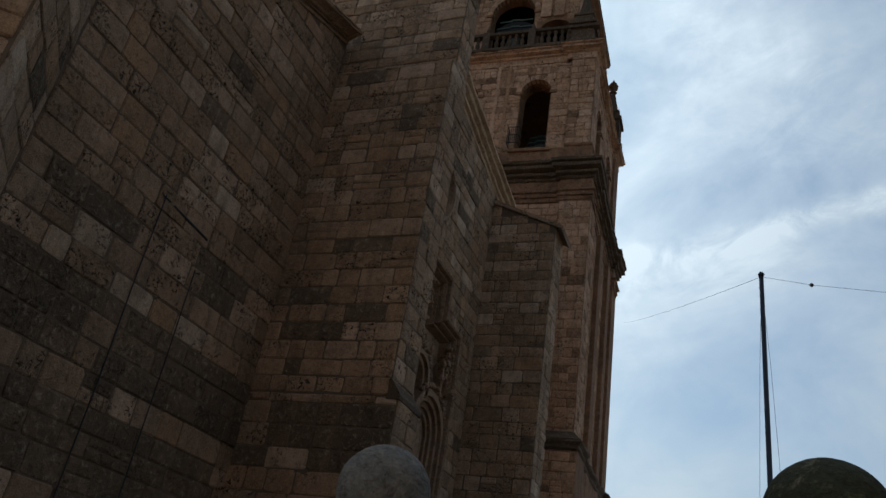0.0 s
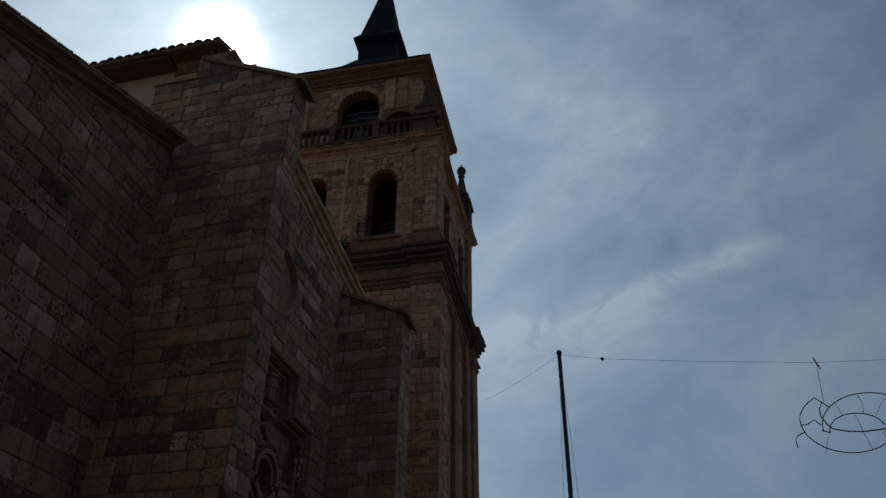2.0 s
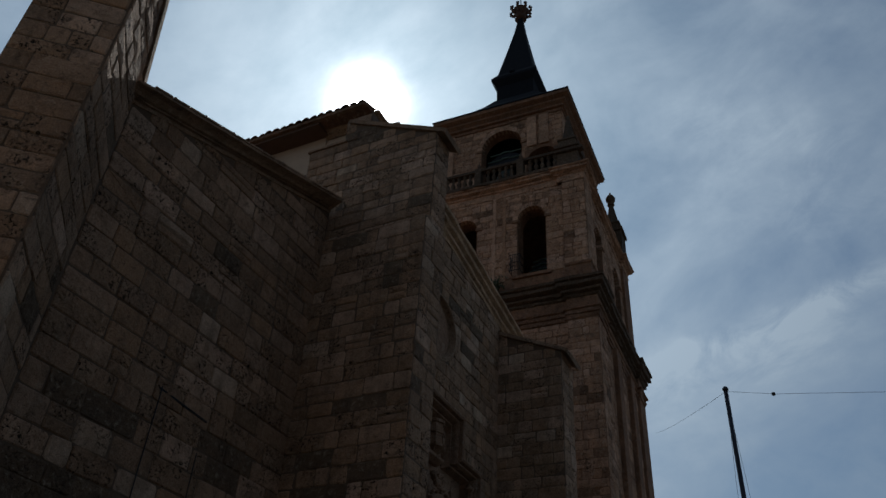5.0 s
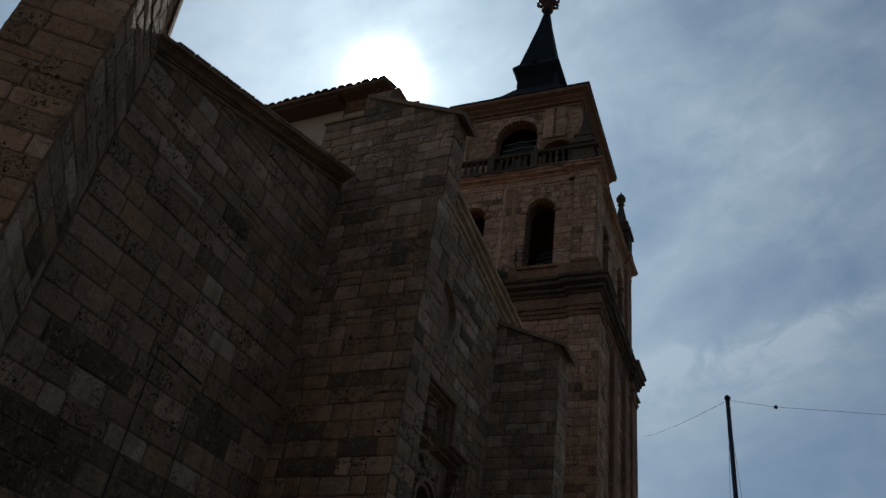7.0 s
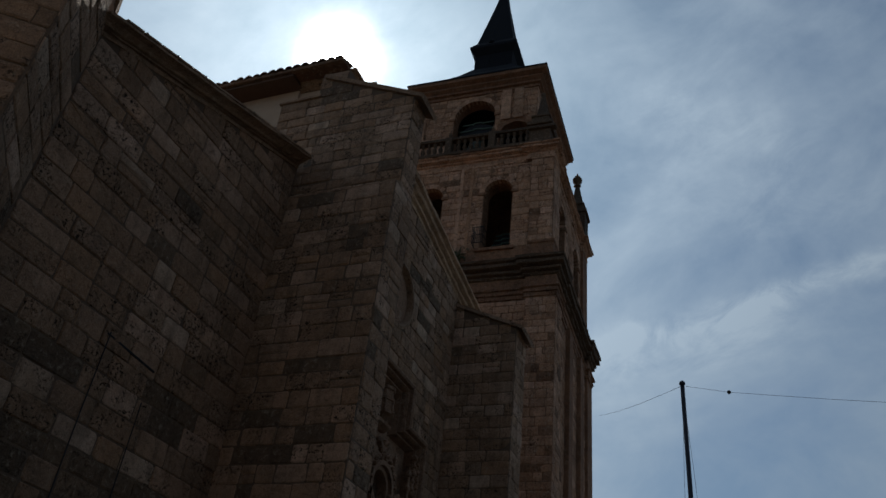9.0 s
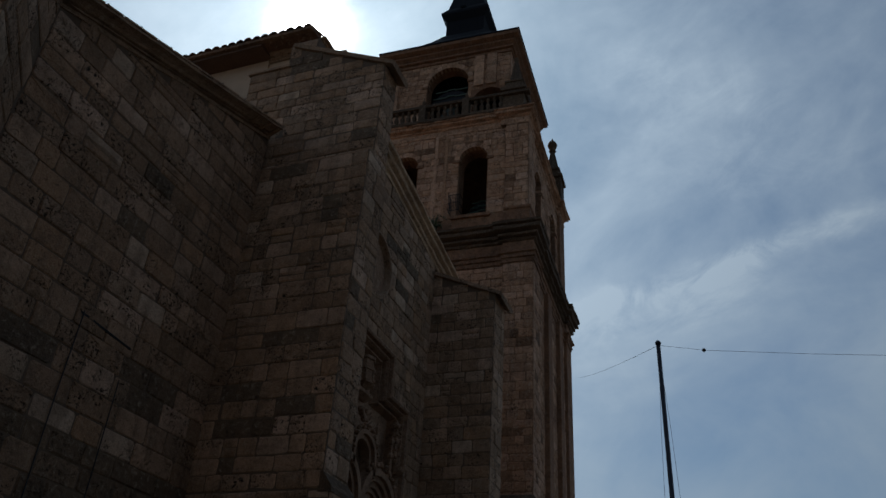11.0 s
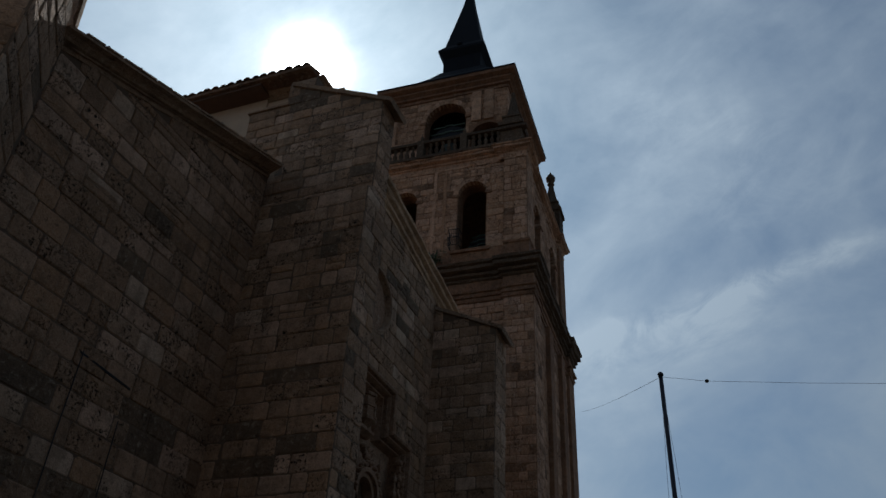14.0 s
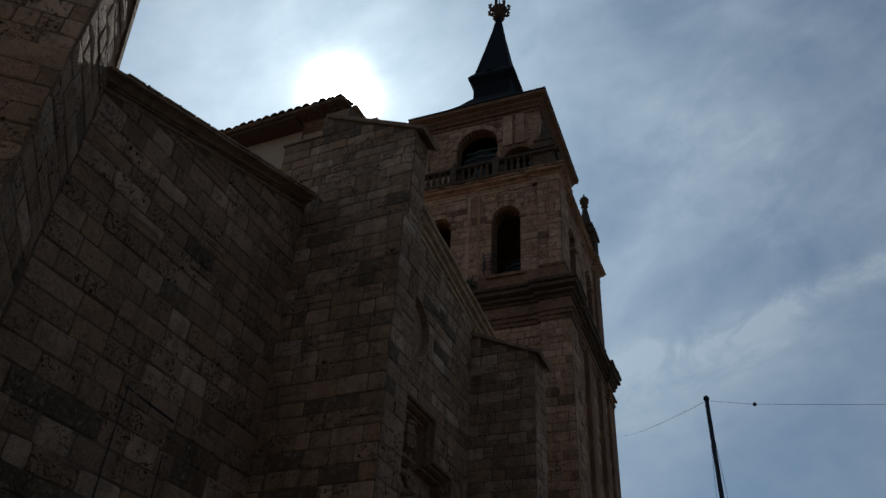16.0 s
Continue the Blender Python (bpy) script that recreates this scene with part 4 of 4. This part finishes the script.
ashlar(belfry, (0, TY0, 0), (0, -1, 0), 0, Z0 + 0.75, Z1 - 0.02, around(WIN, TX0 + PIL, TX1 - PIL), 0.42, 0.66, M_TOWER, 111, lambda u, z: u > -15.6)
ashlar(belfry, (0, TY0, 0), (0, -1, 0), 0, Z0, Z0 + 0.6, lambda z: [(TX0 + PIL, TX1 - PIL)], 0.6, 1.3, M_TOWMOULD, 112)
belfry_corner = part("belfry_corner", box(bmesh.new(), (TX1 - PIL - 0.002, TY0 - JUT - 0.002, Z0), (TX1 + JUT - BI + 0.002, TY0 - JUT + 0.1, Z1)), M_TOWMOULD, tower)
ashlar(belfry_corner, (0, TY0 - JUT, 0), (0, -1, 0), 0, Z0 + 0.9, Z1 - 0.1, lambda z: [(TX1 - PIL, TX1 + JUT - BI)], 0.42, 0.62, M_TOWER, 113)
ashlar(belfry_corner, (TX1 + JUT - BI, 0, 0), (1, 0, 0), 0, Z0 + 0.9, Z1 - 0.1, lambda z: [(TY0 - JUT + 0.02, TY0 + PIL)], 0.42, 0.62, M_TOWER, 114)
ashlar(belfry_side, (TX1 - BI, 0, 0), (1, 0, 0), 0, Z0 + 0.75, Z1 - 0.02, around(SIDE, TY0 + PIL, TY1 - PIL), 0.42, 0.7, M_TOWER, 115, lambda u, z: u < 34)
arch_ring(belfry, WIN, TY0)
arch_ring(belfry_side, SIDE, TX1 - BI, 0.30, "x", 1)
part("pilaster_base", sweep(bmesh.new(), [(TX1 - PIL, TY0 - JUT, Z0), (TX1 + JUT - BI, TY0 - JUT, Z0), (TX1 + JUT - BI, TY0 + PIL, Z0)], [(0, 0), (0.10, 0), (0.10, 0.62), (0.16, 0.68), (0.16, 0.78), (0, 0.90)]), M_TOWMOULD, tower)
for x in (-12.55, -11.95):
    part("belfry_strip", box(bmesh.new(), (x - 0.05, TY0 - 0.06, Z0 + 0.6), (x + 0.12, TY0 + 0.05, Z1)), M_TOWER, tower)

# cornice and balustrade above the belfry
TOPC = [(0, 0), (0.08, 0), (0.08, 0.14), (0.02, 0.16), (0.02, 0.42), (0.18, 0.46), (0.18, 0.54), (0.06, 0.56), (0.06, 0.62), (0.44, 0.68), (0.46, 0.80), (0.30, 0.82), (0.58, 0.87), (0.58, 0.95), (0.0, 1.0)]
part("belfry_cornice", sweep(bmesh.new(), tower_path(31.35, 0.0, BI), [(x * 0.64, z) for x, z in TOPC], True, 0.02), M_TOWER, tower, "projecting cornice under the balustrade")
part("terrace", box(bmesh.new(), (TX0 + 0.02, TY0 + 0.02, 31.3), (TX1 - BI - 0.02, TY1 - 0.02, 32.3)), M_TOWMOULD, tower)
BAL = 32.3
for y, x, length, along in ((TY0 - 0.25, TX0, TX1 - TX0, "x"), (TY0, TX1 - BI - 0.12, TY1 - TY0, "y")):
    for low, high, wd in ((BAL, BAL + 0.22, 0.17), (BAL + 1.12, BAL + 1.32, 0.19)):
        lo, hi = ((x, y - wd, low), (x + length, y + wd, high)) if along == "x" else ((x - wd, y, low), (x + wd, y + length, high))
        part("rail", box(bmesh.new(), lo, hi, 0.03), M_GRIME_SHADE, tower)
me_b = None
BALUSTER = [(0.10, 0), (0.10, 0.08), (0.06, 0.12), (0.13, 0.30), (0.14, 0.40), (0.07, 0.58), (0.055, 0.66), (0.10, 0.72), (0.11, 0.80), (0.10, 0.92)]
posts = [-16.1, -13.48, -10.86]
x = TX0 + 0.6
balusters = []
while x < TX1 - 1.5:
    if min(abs(x - p) for p in posts) > 0.34:
        balusters.append((x, TY0 - 0.25))
    x += 0.37
y = TY0 + 1.6
while y < TY1 - 1.4:
    balusters.append((TX1 - BI - 0.12, y))
    y += 0.40
for x, y in balusters:
    if me_b is None:
        ob = part("baluster", lathe(bmesh.new(), (0, 0, 0), BALUSTER, 10), M_GRIME_SHADE, None, "", True)
        me_b = ob.data
    else:
        ob = new("baluster", me_b)
    ob.location = (x, y, BAL + 0.21)
    hang(ob, tower)
for x in posts:
    part("balustrade_post", box(bmesh.new(), (x - 0.2, TY0 - 0.47, BAL), (x + 0.2, TY0 - 0.03, BAL + 1.36), 0.02), M_GRIME_SHADE, tower)
    part("post_finial", lathe(bmesh.new(), (x, TY0 - 0.25, BAL + 1.34), [(0.16, 0), (0.18, 0.06), (0.06, 0.14), (0.10, 0.24), (0.11, 0.34), (0.03, 0.55), (0.015, 0.75)], 10), M_GRIME_SHADE, tower)


def corner_pinnacle(x, y, k=1.0, rise=0.0):
    """A pedestal with a stepped obelisk and a stone ball finial."""
    p = part("pedestal", box(box(bmesh.new(), (x - 0.62, y - 0.62, BAL), (x + 0.62, y + 0.62, BAL + 1.5 + rise), 0.03), (x - 0.74, y - 0.74, BAL + 1.5 + rise), (x + 0.74, y + 0.74, BAL + 1.75 + rise), 0.04), M_GRIME_SHADE, tower, "corner pedestal")
    bm = bmesh.new()
    box(bm, (x - 0.5, y - 0.5, BAL + 1.75 + rise), (x + 0.5, y + 0.5, BAL + 2.25 + rise), 0.02)
    box(bm, (x - 0.56, y - 0.56, BAL + 2.25 + rise), (x + 0.56, y + 0.56, BAL + 2.38 + rise), 0.02)
    lathe(bm, (x, y, BAL + 2.38 + rise), [(0.46, 0), (0.14, 1.85)], 4)
    part("obelisk", bm, M_GRIME_SHADE, tower, "stone obelisk")
    part("finial", lathe(bmesh.new(), (x, y, BAL + 4.2 + rise), [(r * k, h * k) for r, h in ((0.2, 0), (0.26, 0.06), (0.12, 0.16), (0.30, 0.40), (0.34, 0.62), (0.22, 0.86), (0.08, 1.0), (0.03, 1.2))], 12), M_GRIME_SHADE, tower, "stone urn finial", True)


corner_pinnacle(TX1 - 0.95, TY0 + 0.35, 0.45)
corner_pinnacle(TX0 + 0.6, TY0 + 0.35, 0.45)
corner_pinnacle(TX1 - 0.62, TY1 - 0.5, 1.0, 0.85)
corner_pinnacle(TX0 + 0.6, TY1 - 0.5, 1.0, 0.85)

# set back top stage
UX0, UX1, UY0, UY1 = TCX - 4.02, TCX + 4.02, 33.0, 41.0
UW = [(-12.7, 2.66, 33.0, 36.95), (-10.03, 2.06, 32.6, 35.0)]
upper = part("top_stage", arch_wall(bmesh.new(), "y", UX0, UX1, 32.2, 39.3, UY0, UY0 + 0.8, UW), M_TOWMOULD, tower)
ashlar(upper, (0, UY0, 0), (0, -1, 0), 0, 32.3, 39.2, around(UW, UX0, UX1, 0.34), 0.42, 0.7, M_TOWER, 121, lambda u, z: u > -15.5)
arch_ring(upper, UW[:1], UY0, 0.34, "y", -1, 15)
upper_side = part("top_stage_side", arch_wall(bmesh.new(), "x", UY0 + 0.8, UY1, 32.2, 39.3, UX1 - 0.8, UX1, [(37.0, 2.5, 33.0, 36.95)]), M_TOWMOULD, tower)
ashlar(upper_side, (UX1, 0, 0), (1, 0, 0), 0, 32.3, 39.2, around([(37.0, 2.5, 33.0, 36.95)], UY0, UY1, 0.34), 0.42, 0.7, M_TOWER, 122, lambda u, z: False)
part("top_stage_back", box(bmesh.new(), (UX0, UY1 - 0.8, 32.2), (UX1 - 0.8, UY1, 39.3)), M_INNER_SHADE, tower)
part("top_stage_back", box(bmesh.new(), (UX0, UY0 + 0.8, 32.2), (UX0 + 0.8, UY1 - 0.8, 39.3)), M_INNER_SHADE, tower)
for x in (UX1 - 1.15, UX1 - 1.95, UX0 + 0.5):
    part("top_pilaster", box(bmesh.new(), (x - 0.30, UY0 - 0.14, 36.25 if x > TCX else 32.3), (x + 0.30, UY0 + 0.02, 38.75), 0.015), M_TOWER, tower)
path = [(UX0, UY0, 38.75), (UX1, UY0, 38.75), (UX1, UY1, 38.75), (UX0, UY1, 38.75)]
part("eave_cornice", sweep(bmesh.new(), path, [(0, 0), (0.10, 0), (0.10, 0.14), (0.02, 0.16), (0.02, 0.28), (0.20, 0.32), (0.20, 0.46), (0.10, 0.50), (0.36, 0.68), (0.36, 0.80), (0.26, 0.84), (0.60, 0.98), (0.62, 1.22), (0, 1.3)], True), M_TOWMOULD, tower, "projecting reddish eave cornice")

# slate roof, lantern and spire
SX, SY = -12.75, 37.0
def pyramid(bm, rings):
    """Square rings of (middle x, middle y, half x, half y, height)."""
    made = [[bm.verts.new((cx + sx * hx, cy + sy * hy, z)) for sx, sy in ((-1, -1), (1, -1), (1, 1), (-1, 1))] for cx, cy, hx, hy, z in rings]
    for a, b in zip(made, made[1:]):
        for k in range(4):
            bm.faces.new((a[k], a[(k + 1) % 4], b[(k + 1) % 4], b[k]))
    bm.faces.new(made[0][::-1]), bm.faces.new(made[-1])
    return bm


ux, uy = (UX0 + UX1) / 2, (UY0 + UY1) / 2
hx, hy = (UX1 - UX0) / 2 + 0.66, (UY1 - UY0) / 2 + 0.66
part("roof", pyramid(bmesh.new(), [(ux, uy, hx, hy, 39.98), (ux, uy, hx, hy, 40.08), (ux - 0.03, uy, hx * 0.74, hy * 0.74, 41.3), (SX, SY, 2.1, 2.1, 43.15), (SX, SY, 1.5, 1.5, 44.20)]), M_SLATE, tower, "dark slate pyramid roof")
lantern = part("lantern", pyramid(bmesh.new(), [(SX, SY, 1.38, 1.38, 43.60), (SX, SY, 1.38, 1.38, 45.70), (SX, SY, 1.72, 1.72, 46.20), (SX, SY, 1.72, 1.72, 46.42)]), M_SLATE, tower, "slate clad lantern")
for s in (-0.6, 0.6):
    part("louvre", box(bmesh.new(), (SX + s - 0.3, SY - 1.42, 44.30), (SX + s + 0.3, SY - 1.36, 45.50)), M_SLATE, tower)
part("spire", pyramid(bmesh.new(), [(SX, SY, 1.70, 1.70, 46.42), (SX, SY, 1.34, 1.34, 47.10), (SX, SY, 0.88, 0.88, 49.80), (SX, SY, 0.42, 0.42, 52.60), (SX, SY, 0.14, 0.14, 54.80)]), M_SLATE, tower, "slender dark slate spire")
part("dormer", lathe(bmesh.new(), (SX - 0.2, SY - 1.45, 46.75), [(0.2, 0), (0.24, 0.16), (0.12, 0.36)], 8), M_SLATE, tower)
knob = lathe(bmesh.new(), (SX, SY, 54.60), [(0.16, 0), (0.46, 0.08), (0.30, 0.20), (0.18, 0.30), (0.36, 0.50), (0.58, 0.85), (0.66, 1.15), (0.50, 1.32), (0.20, 1.40)], 12)
for k in range(8):
    a = k * math.tau / 8
    ca, sa = math.cos(a), math.sin(a)
    tube(knob, [(SX + r * ca, SY + r * sa, z) for r, z in ((0.52, 55.30), (0.84, 55.55), (0.86, 55.85), (0.72, 56.0))], 0.13, 5)
part("crown_knob", knob, M_CROWN, tower, "crowned metal knob with upturned leaves")
vane = tube(bmesh.new(), [(SX, SY, 55.90), (SX, SY, 59.20)], 0.045)
tube(vane, [(SX, SY, 58.05), (SX + 0.30, SY, 57.90), (SX + 0.50, SY, 57.45)], 0.035)
bmesh.ops.create_icosphere(vane, subdivisions=2, radius=0.11, matrix=Matrix.Translation((SX + 0.52, SY, 57.38)))
part("iron_rod", vane, M_IRON, tower, "thin iron rod with a bent arm")


# ---- bells ----
def bell(x, y, z, r, h, yoke):
    t = thing("bell", (x, y, z), "dark bronze church bell hung on a green headstock", "bell", "tower bells")
    part("body", lathe(bmesh.new(), (x, y, z), [(r, 0), (r * 1.02, 0.06), (r * 0.86, 0.2 * h), (r * 0.66, 0.5 * h), (r * 0.58, 0.8 * h), (r * 0.40, 0.95 * h), (r * 0.1, h)], 20), M_BRONZE, t, "", True)
    bm = bmesh.new()
    prism(bm, [(x + yoke * 0.95 * math.cos(math.pi * k / 14), z + h + 0.1 + yoke * 0.8 * math.sin(math.pi * k / 14)) for k in range(15)], "y", y - 0.16, y + 0.16)
    part("headstock", bm, M_IRON, t, "dark rounded headstock")
    for k, up in enumerate((0.12, 0.48, 0.86)):
        g = yoke * (1.0 - 0.12 * k)
        zz = z + h + up * yoke
        part("strap", tube(bmesh.new(), [(x - g, y - 0.2, zz), (x - 0.3, y - 0.2, zz + 0.02), (x - 0.26, y - 0.2, zz + 0.1), (x + 0.2, y - 0.2, zz + 0.1), (x + 0.26, y - 0.2, zz + 0.03), (x + g, y - 0.2, zz + 0.05)], 0.045, 6), M_GREEN, t, "green painted iron strap")
    part("clapper", lathe(bmesh.new(), (x, y, z - 0.12), [(0.03, 0), (0.09, 0.05), (0.09, 0.14), (0.03, 0.22), (0.02, 0.5 * h)], 8), M_IRON, t)
    return t


bell(-10.34, TY0 + 2.4, 26.15, 0.62, 1.15, 0.84)
bell(-12.7, UY0 + 0.95, 34.35, 0.85, 1.5, 1.36)

# small iron balcony rail beside the opening
rail = thing("balcony_rail", (-11.4, TY0 - 0.35, 25.6), "small rusty iron balcony rail at the belfry opening", "railing")
xa, xb, yf = -11.45, -10.85, TY0 - 0.5
for z in (25.75, 26.25, 26.75):
    part("rail", tube(bmesh.new(), [(xa, TY0 + 0.05, z), (xa, yf, z), (xb, yf, z), (xb, TY0 + 0.05, z)], 0.022), M_IRON, rail)
for k in range(7):
    part("bar", tube(bmesh.new(), [(xa + k * (xb - xa) / 6, yf, 25.75), (xa + k * (xb - xa) / 6, yf, 26.75)], 0.014), M_IRON, rail)
for k in range(3):
    part("bar", tube(bmesh.new(), [(xa, yf + k * 0.2, 25.75), (xa, yf + k * 0.2, 26.75)], 0.016), M_IRON, rail)

# weeds rooted on the cornice
weed = thing("weed", (-12.3, TY0 - 0.4, 24.8), "small green weed rooted on the stone cornice", "plant")
rnd = random.Random(3)
bm = bmesh.new()
for k in range(240):
    c = Vector((-12.35 + rnd.gauss(0, 0.28), TY0 - 0.3 + rnd.gauss(0, 0.12), 24.9 + abs(rnd.gauss(0, 0.26))))
    d = Vector((rnd.gauss(0, 1), rnd.gauss(0, 1), rnd.gauss(0.6, 1))).normalized()
    s = d.cross(Vector((rnd.gauss(0, 1), rnd.gauss(0, 1), rnd.gauss(0, 1)))).normalized() * 0.035
    a, b, e = c, c + d * 0.09, c + d * 0.17
    bm.faces.new([bm.verts.new(p) for p in (a, b + s, e, b - s)])
part("leaves", bm, M_LEAF, weed)
part("stems", tube(bmesh.new(), [(-12.35, TY0 - 0.25, 24.8), (-12.3, TY0 - 0.3, 25.3)], 0.015), M_WOOD, weed)


# the tower stands a little askew to the church
SKEW, PIVOT = Matrix.Rotation(radians(2.6), 4, "Z"), Vector((TX1, TY0, 0))
for ob in list(scene.objects):
    if ob.parent is None and (ob is tower or ob is rail or ob is weed or ob.name.startswith("bell")):
        ob.location = PIVOT + SKEW @ (Vector(ob.location) - PIVOT)
        ob.rotation_euler = (0, 0, radians(2.6))


# ---- stone ball posts in front of the church ----
def ball_post(x, y, rise, r=0.225, face=None, words="square granite post topped by a lichen-spotted stone ball"):
    t = thing("ball_post", (x, y, 0), words, "bollard", "granite posts with balls")
    part("post", box(bmesh.new(), (x - 0.2, y - 0.2, 0), (x + 0.2, y + 0.2, 1.86 + rise), 0.02), M_GRANITE, t)
    part("cap", box(bmesh.new(), (x - 0.25, y - 0.25, 1.86 + rise), (x + 0.25, y + 0.25, 1.98 + rise), 0.025), M_GRANITE, t)
    part("neck", lathe(bmesh.new(), (x, y, 1.97 + rise), [(0.15, 0), (0.11, 0.04), (0.10, 0.12)], 20), M_GRANITE, t)
    bm = bmesh.new()
    bmesh.ops.create_uvsphere(bm, u_segments=40, v_segments=24, radius=r, matrix=Matrix.Translation((x, y, 2.28 + rise)))
    for v in bm.verts:
        d = (v.co - Vector((x, y, 2.28 + rise)))
        v.co += d * 0.02 * noise.noise(v.co * 6)
    part("ball", bm, face or M_GRANITE, t, "round weathered granite ball", True)


ball_post(-1.645, 3.465, 0.02, 0.225, M_LICHEN)
ball_post(0.236, 3.29, 0.012, 0.236, M_MOSSY, "square granite post topped by a dark mossy stone ball")

# ---- festoon pole with its cables and wire figure ----
PX, PY, PZ = 0.17, 13.1, 8.46
pole = thing("pole", (PX, PY, 0), "slim dark painted pole carrying street decoration cables", "pole")
part("shaft", lathe(bmesh.new(), (PX, PY, 0), [(0.07, 0), (0.07, 1.5), (0.045, 1.55), (0.037, PZ)], 12), M_POLE, pole, "", True)
part("cap", lathe(bmesh.new(), (PX, PY, PZ), [(0.05, 0), (0.055, 0.03), (0.03, 0.07)], 12), M_POLE, pole)
for dx in (-0.32, 0.34):
    part("guy_wire", tube(bmesh.new(), [(PX, PY, PZ - 0.12), (PX + dx * 0.25, PY, 6.8), (PX + dx, PY, 0.0)], 0.003, 5), M_CABLE, pole, "thin guy wire")


def sag(a, b, drop, n=14):
    a, b = Vector(a), Vector(b)
    return [a.lerp(b, k / n) - Vector((0, 0, 4 * drop * (k / n) * (1 - k / n))) for k in range(n + 1)]


cable = thing("overhead_cable", (PX, PY, PZ), "thin black overhead cable strung from the pole", "cable")
part("span", tube(bmesh.new(), sag((PX, PY, PZ - 0.02), (-6.2, 38.0, 18.9), 0.10), 0.004, 5), M_CABLE, cable)
part("span", tube(bmesh.new(), [(PX, PY, PZ - 0.02), (0.95, 13.05, 8.24), (2.6, 13.0, 7.98), (4.51, 13.0, 7.74), (6.5, 12.95, 7.60), (12.0, 12.6, 7.6), (15.0, 12.3, 8.0)], 0.0032, 5), M_CABLE, cable)
bm = bmesh.new()
bmesh.ops.create_icosphere(bm, subdivisions=2, radius=0.035, matrix=Matrix.Translation((0.95, 13.05, 8.24)))
part("insulator", bm, M_CABLE, cable, "small round black insulator", True)

figure = thing("wire_figure", (4.9, 13.0, 6.2), "bent wire street decoration figure hanging from the cable", "decoration")


def flat_wire(points, radius=0.010):
    """A bent wire in the figure's upright plane, from points in its own metres."""
    return part("wire", tube(bmesh.new(), [(4.0 + a, 13.0, 6.1 + b) for a, b in points], radius, 6), M_CABLE, figure)


def arc(cx, cz, rx, rz, a0, a1, n=16):
    return [(cx + rx * math.cos(radians(a0 + (a1 - a0) * k / n)), cz + rz * math.sin(radians(a0 + (a1 - a0) * k / n))) for k in range(n + 1)]


flat_wire(arc(1.06, 0.46, 0.75, 0.57, 180, 0, 24), 0.009)
flat_wire(arc(0.82, 0.40, 0.42, 0.30, 178, 12), 0.009)
flat_wire([(0.29, 0.46), (0.34, 0.43), (0.40, 0.41)], 0.011)
flat_wire([(0.40, 0.92), (0.34, 0.82), (0.33, 0.70), (0.38, 0.57), (0.45, 0.47), (0.65, 0.41), (0.89, 0.38), (1.21, 0.40), (1.55, 0.46), (1.81, 0.46)], 0.011)
flat_wire(arc(0.72, 0.60, 0.72, 0.55, 183, 335, 24), 0.009)
flat_wire([(0.0, 0.57), (0.0, 0.66), (0.03, 0.76), (0.10, 0.86), (0.20, 0.95), (0.31, 1.02), (0.41, 0.92), (0.50, 0.83)], 0.009)
flat_wire([(0.0, 0.57), (0.09, 0.57), (0.22, 0.64), (0.30, 0.54)], 0.009)
flat_wire([(0.03, 0.45), (-0.10, 0.39), (-0.14, 0.32), (-0.13, 0.20)], 0.009)
for bent in ([(0.42, 0.43), (0.33, 0.28), (0.25, 0.06)], [(0.58, 0.91), (0.63, 0.79), (0.66, 0.66)], [(0.96, 1.02), (1.0, 0.86), (0.98, 0.70)], [(0.84, 0.70), (0.89, 0.38), (0.95, 0.07)], [(1.36, 0.92), (1.24, 0.78), (1.14, 0.62)], [(1.26, 0.40), (1.16, 0.33), (1.22, 0.24), (1.32, 0.28)]):
    flat_wire(bent, 0.004)
part("hanger", tube(bmesh.new(), [(4.49, 13.0, 7.73), (4.43, 13.0, 7.0)], 0.004, 5), M_CABLE, figure, "thin hanging wire")
part("hook", tube(bmesh.new(), [(4.46, 13.0, 7.84), (4.49, 13.0, 7.73), (4.53, 13.0, 7.62)], 0.012, 5), M_CABLE, figure)
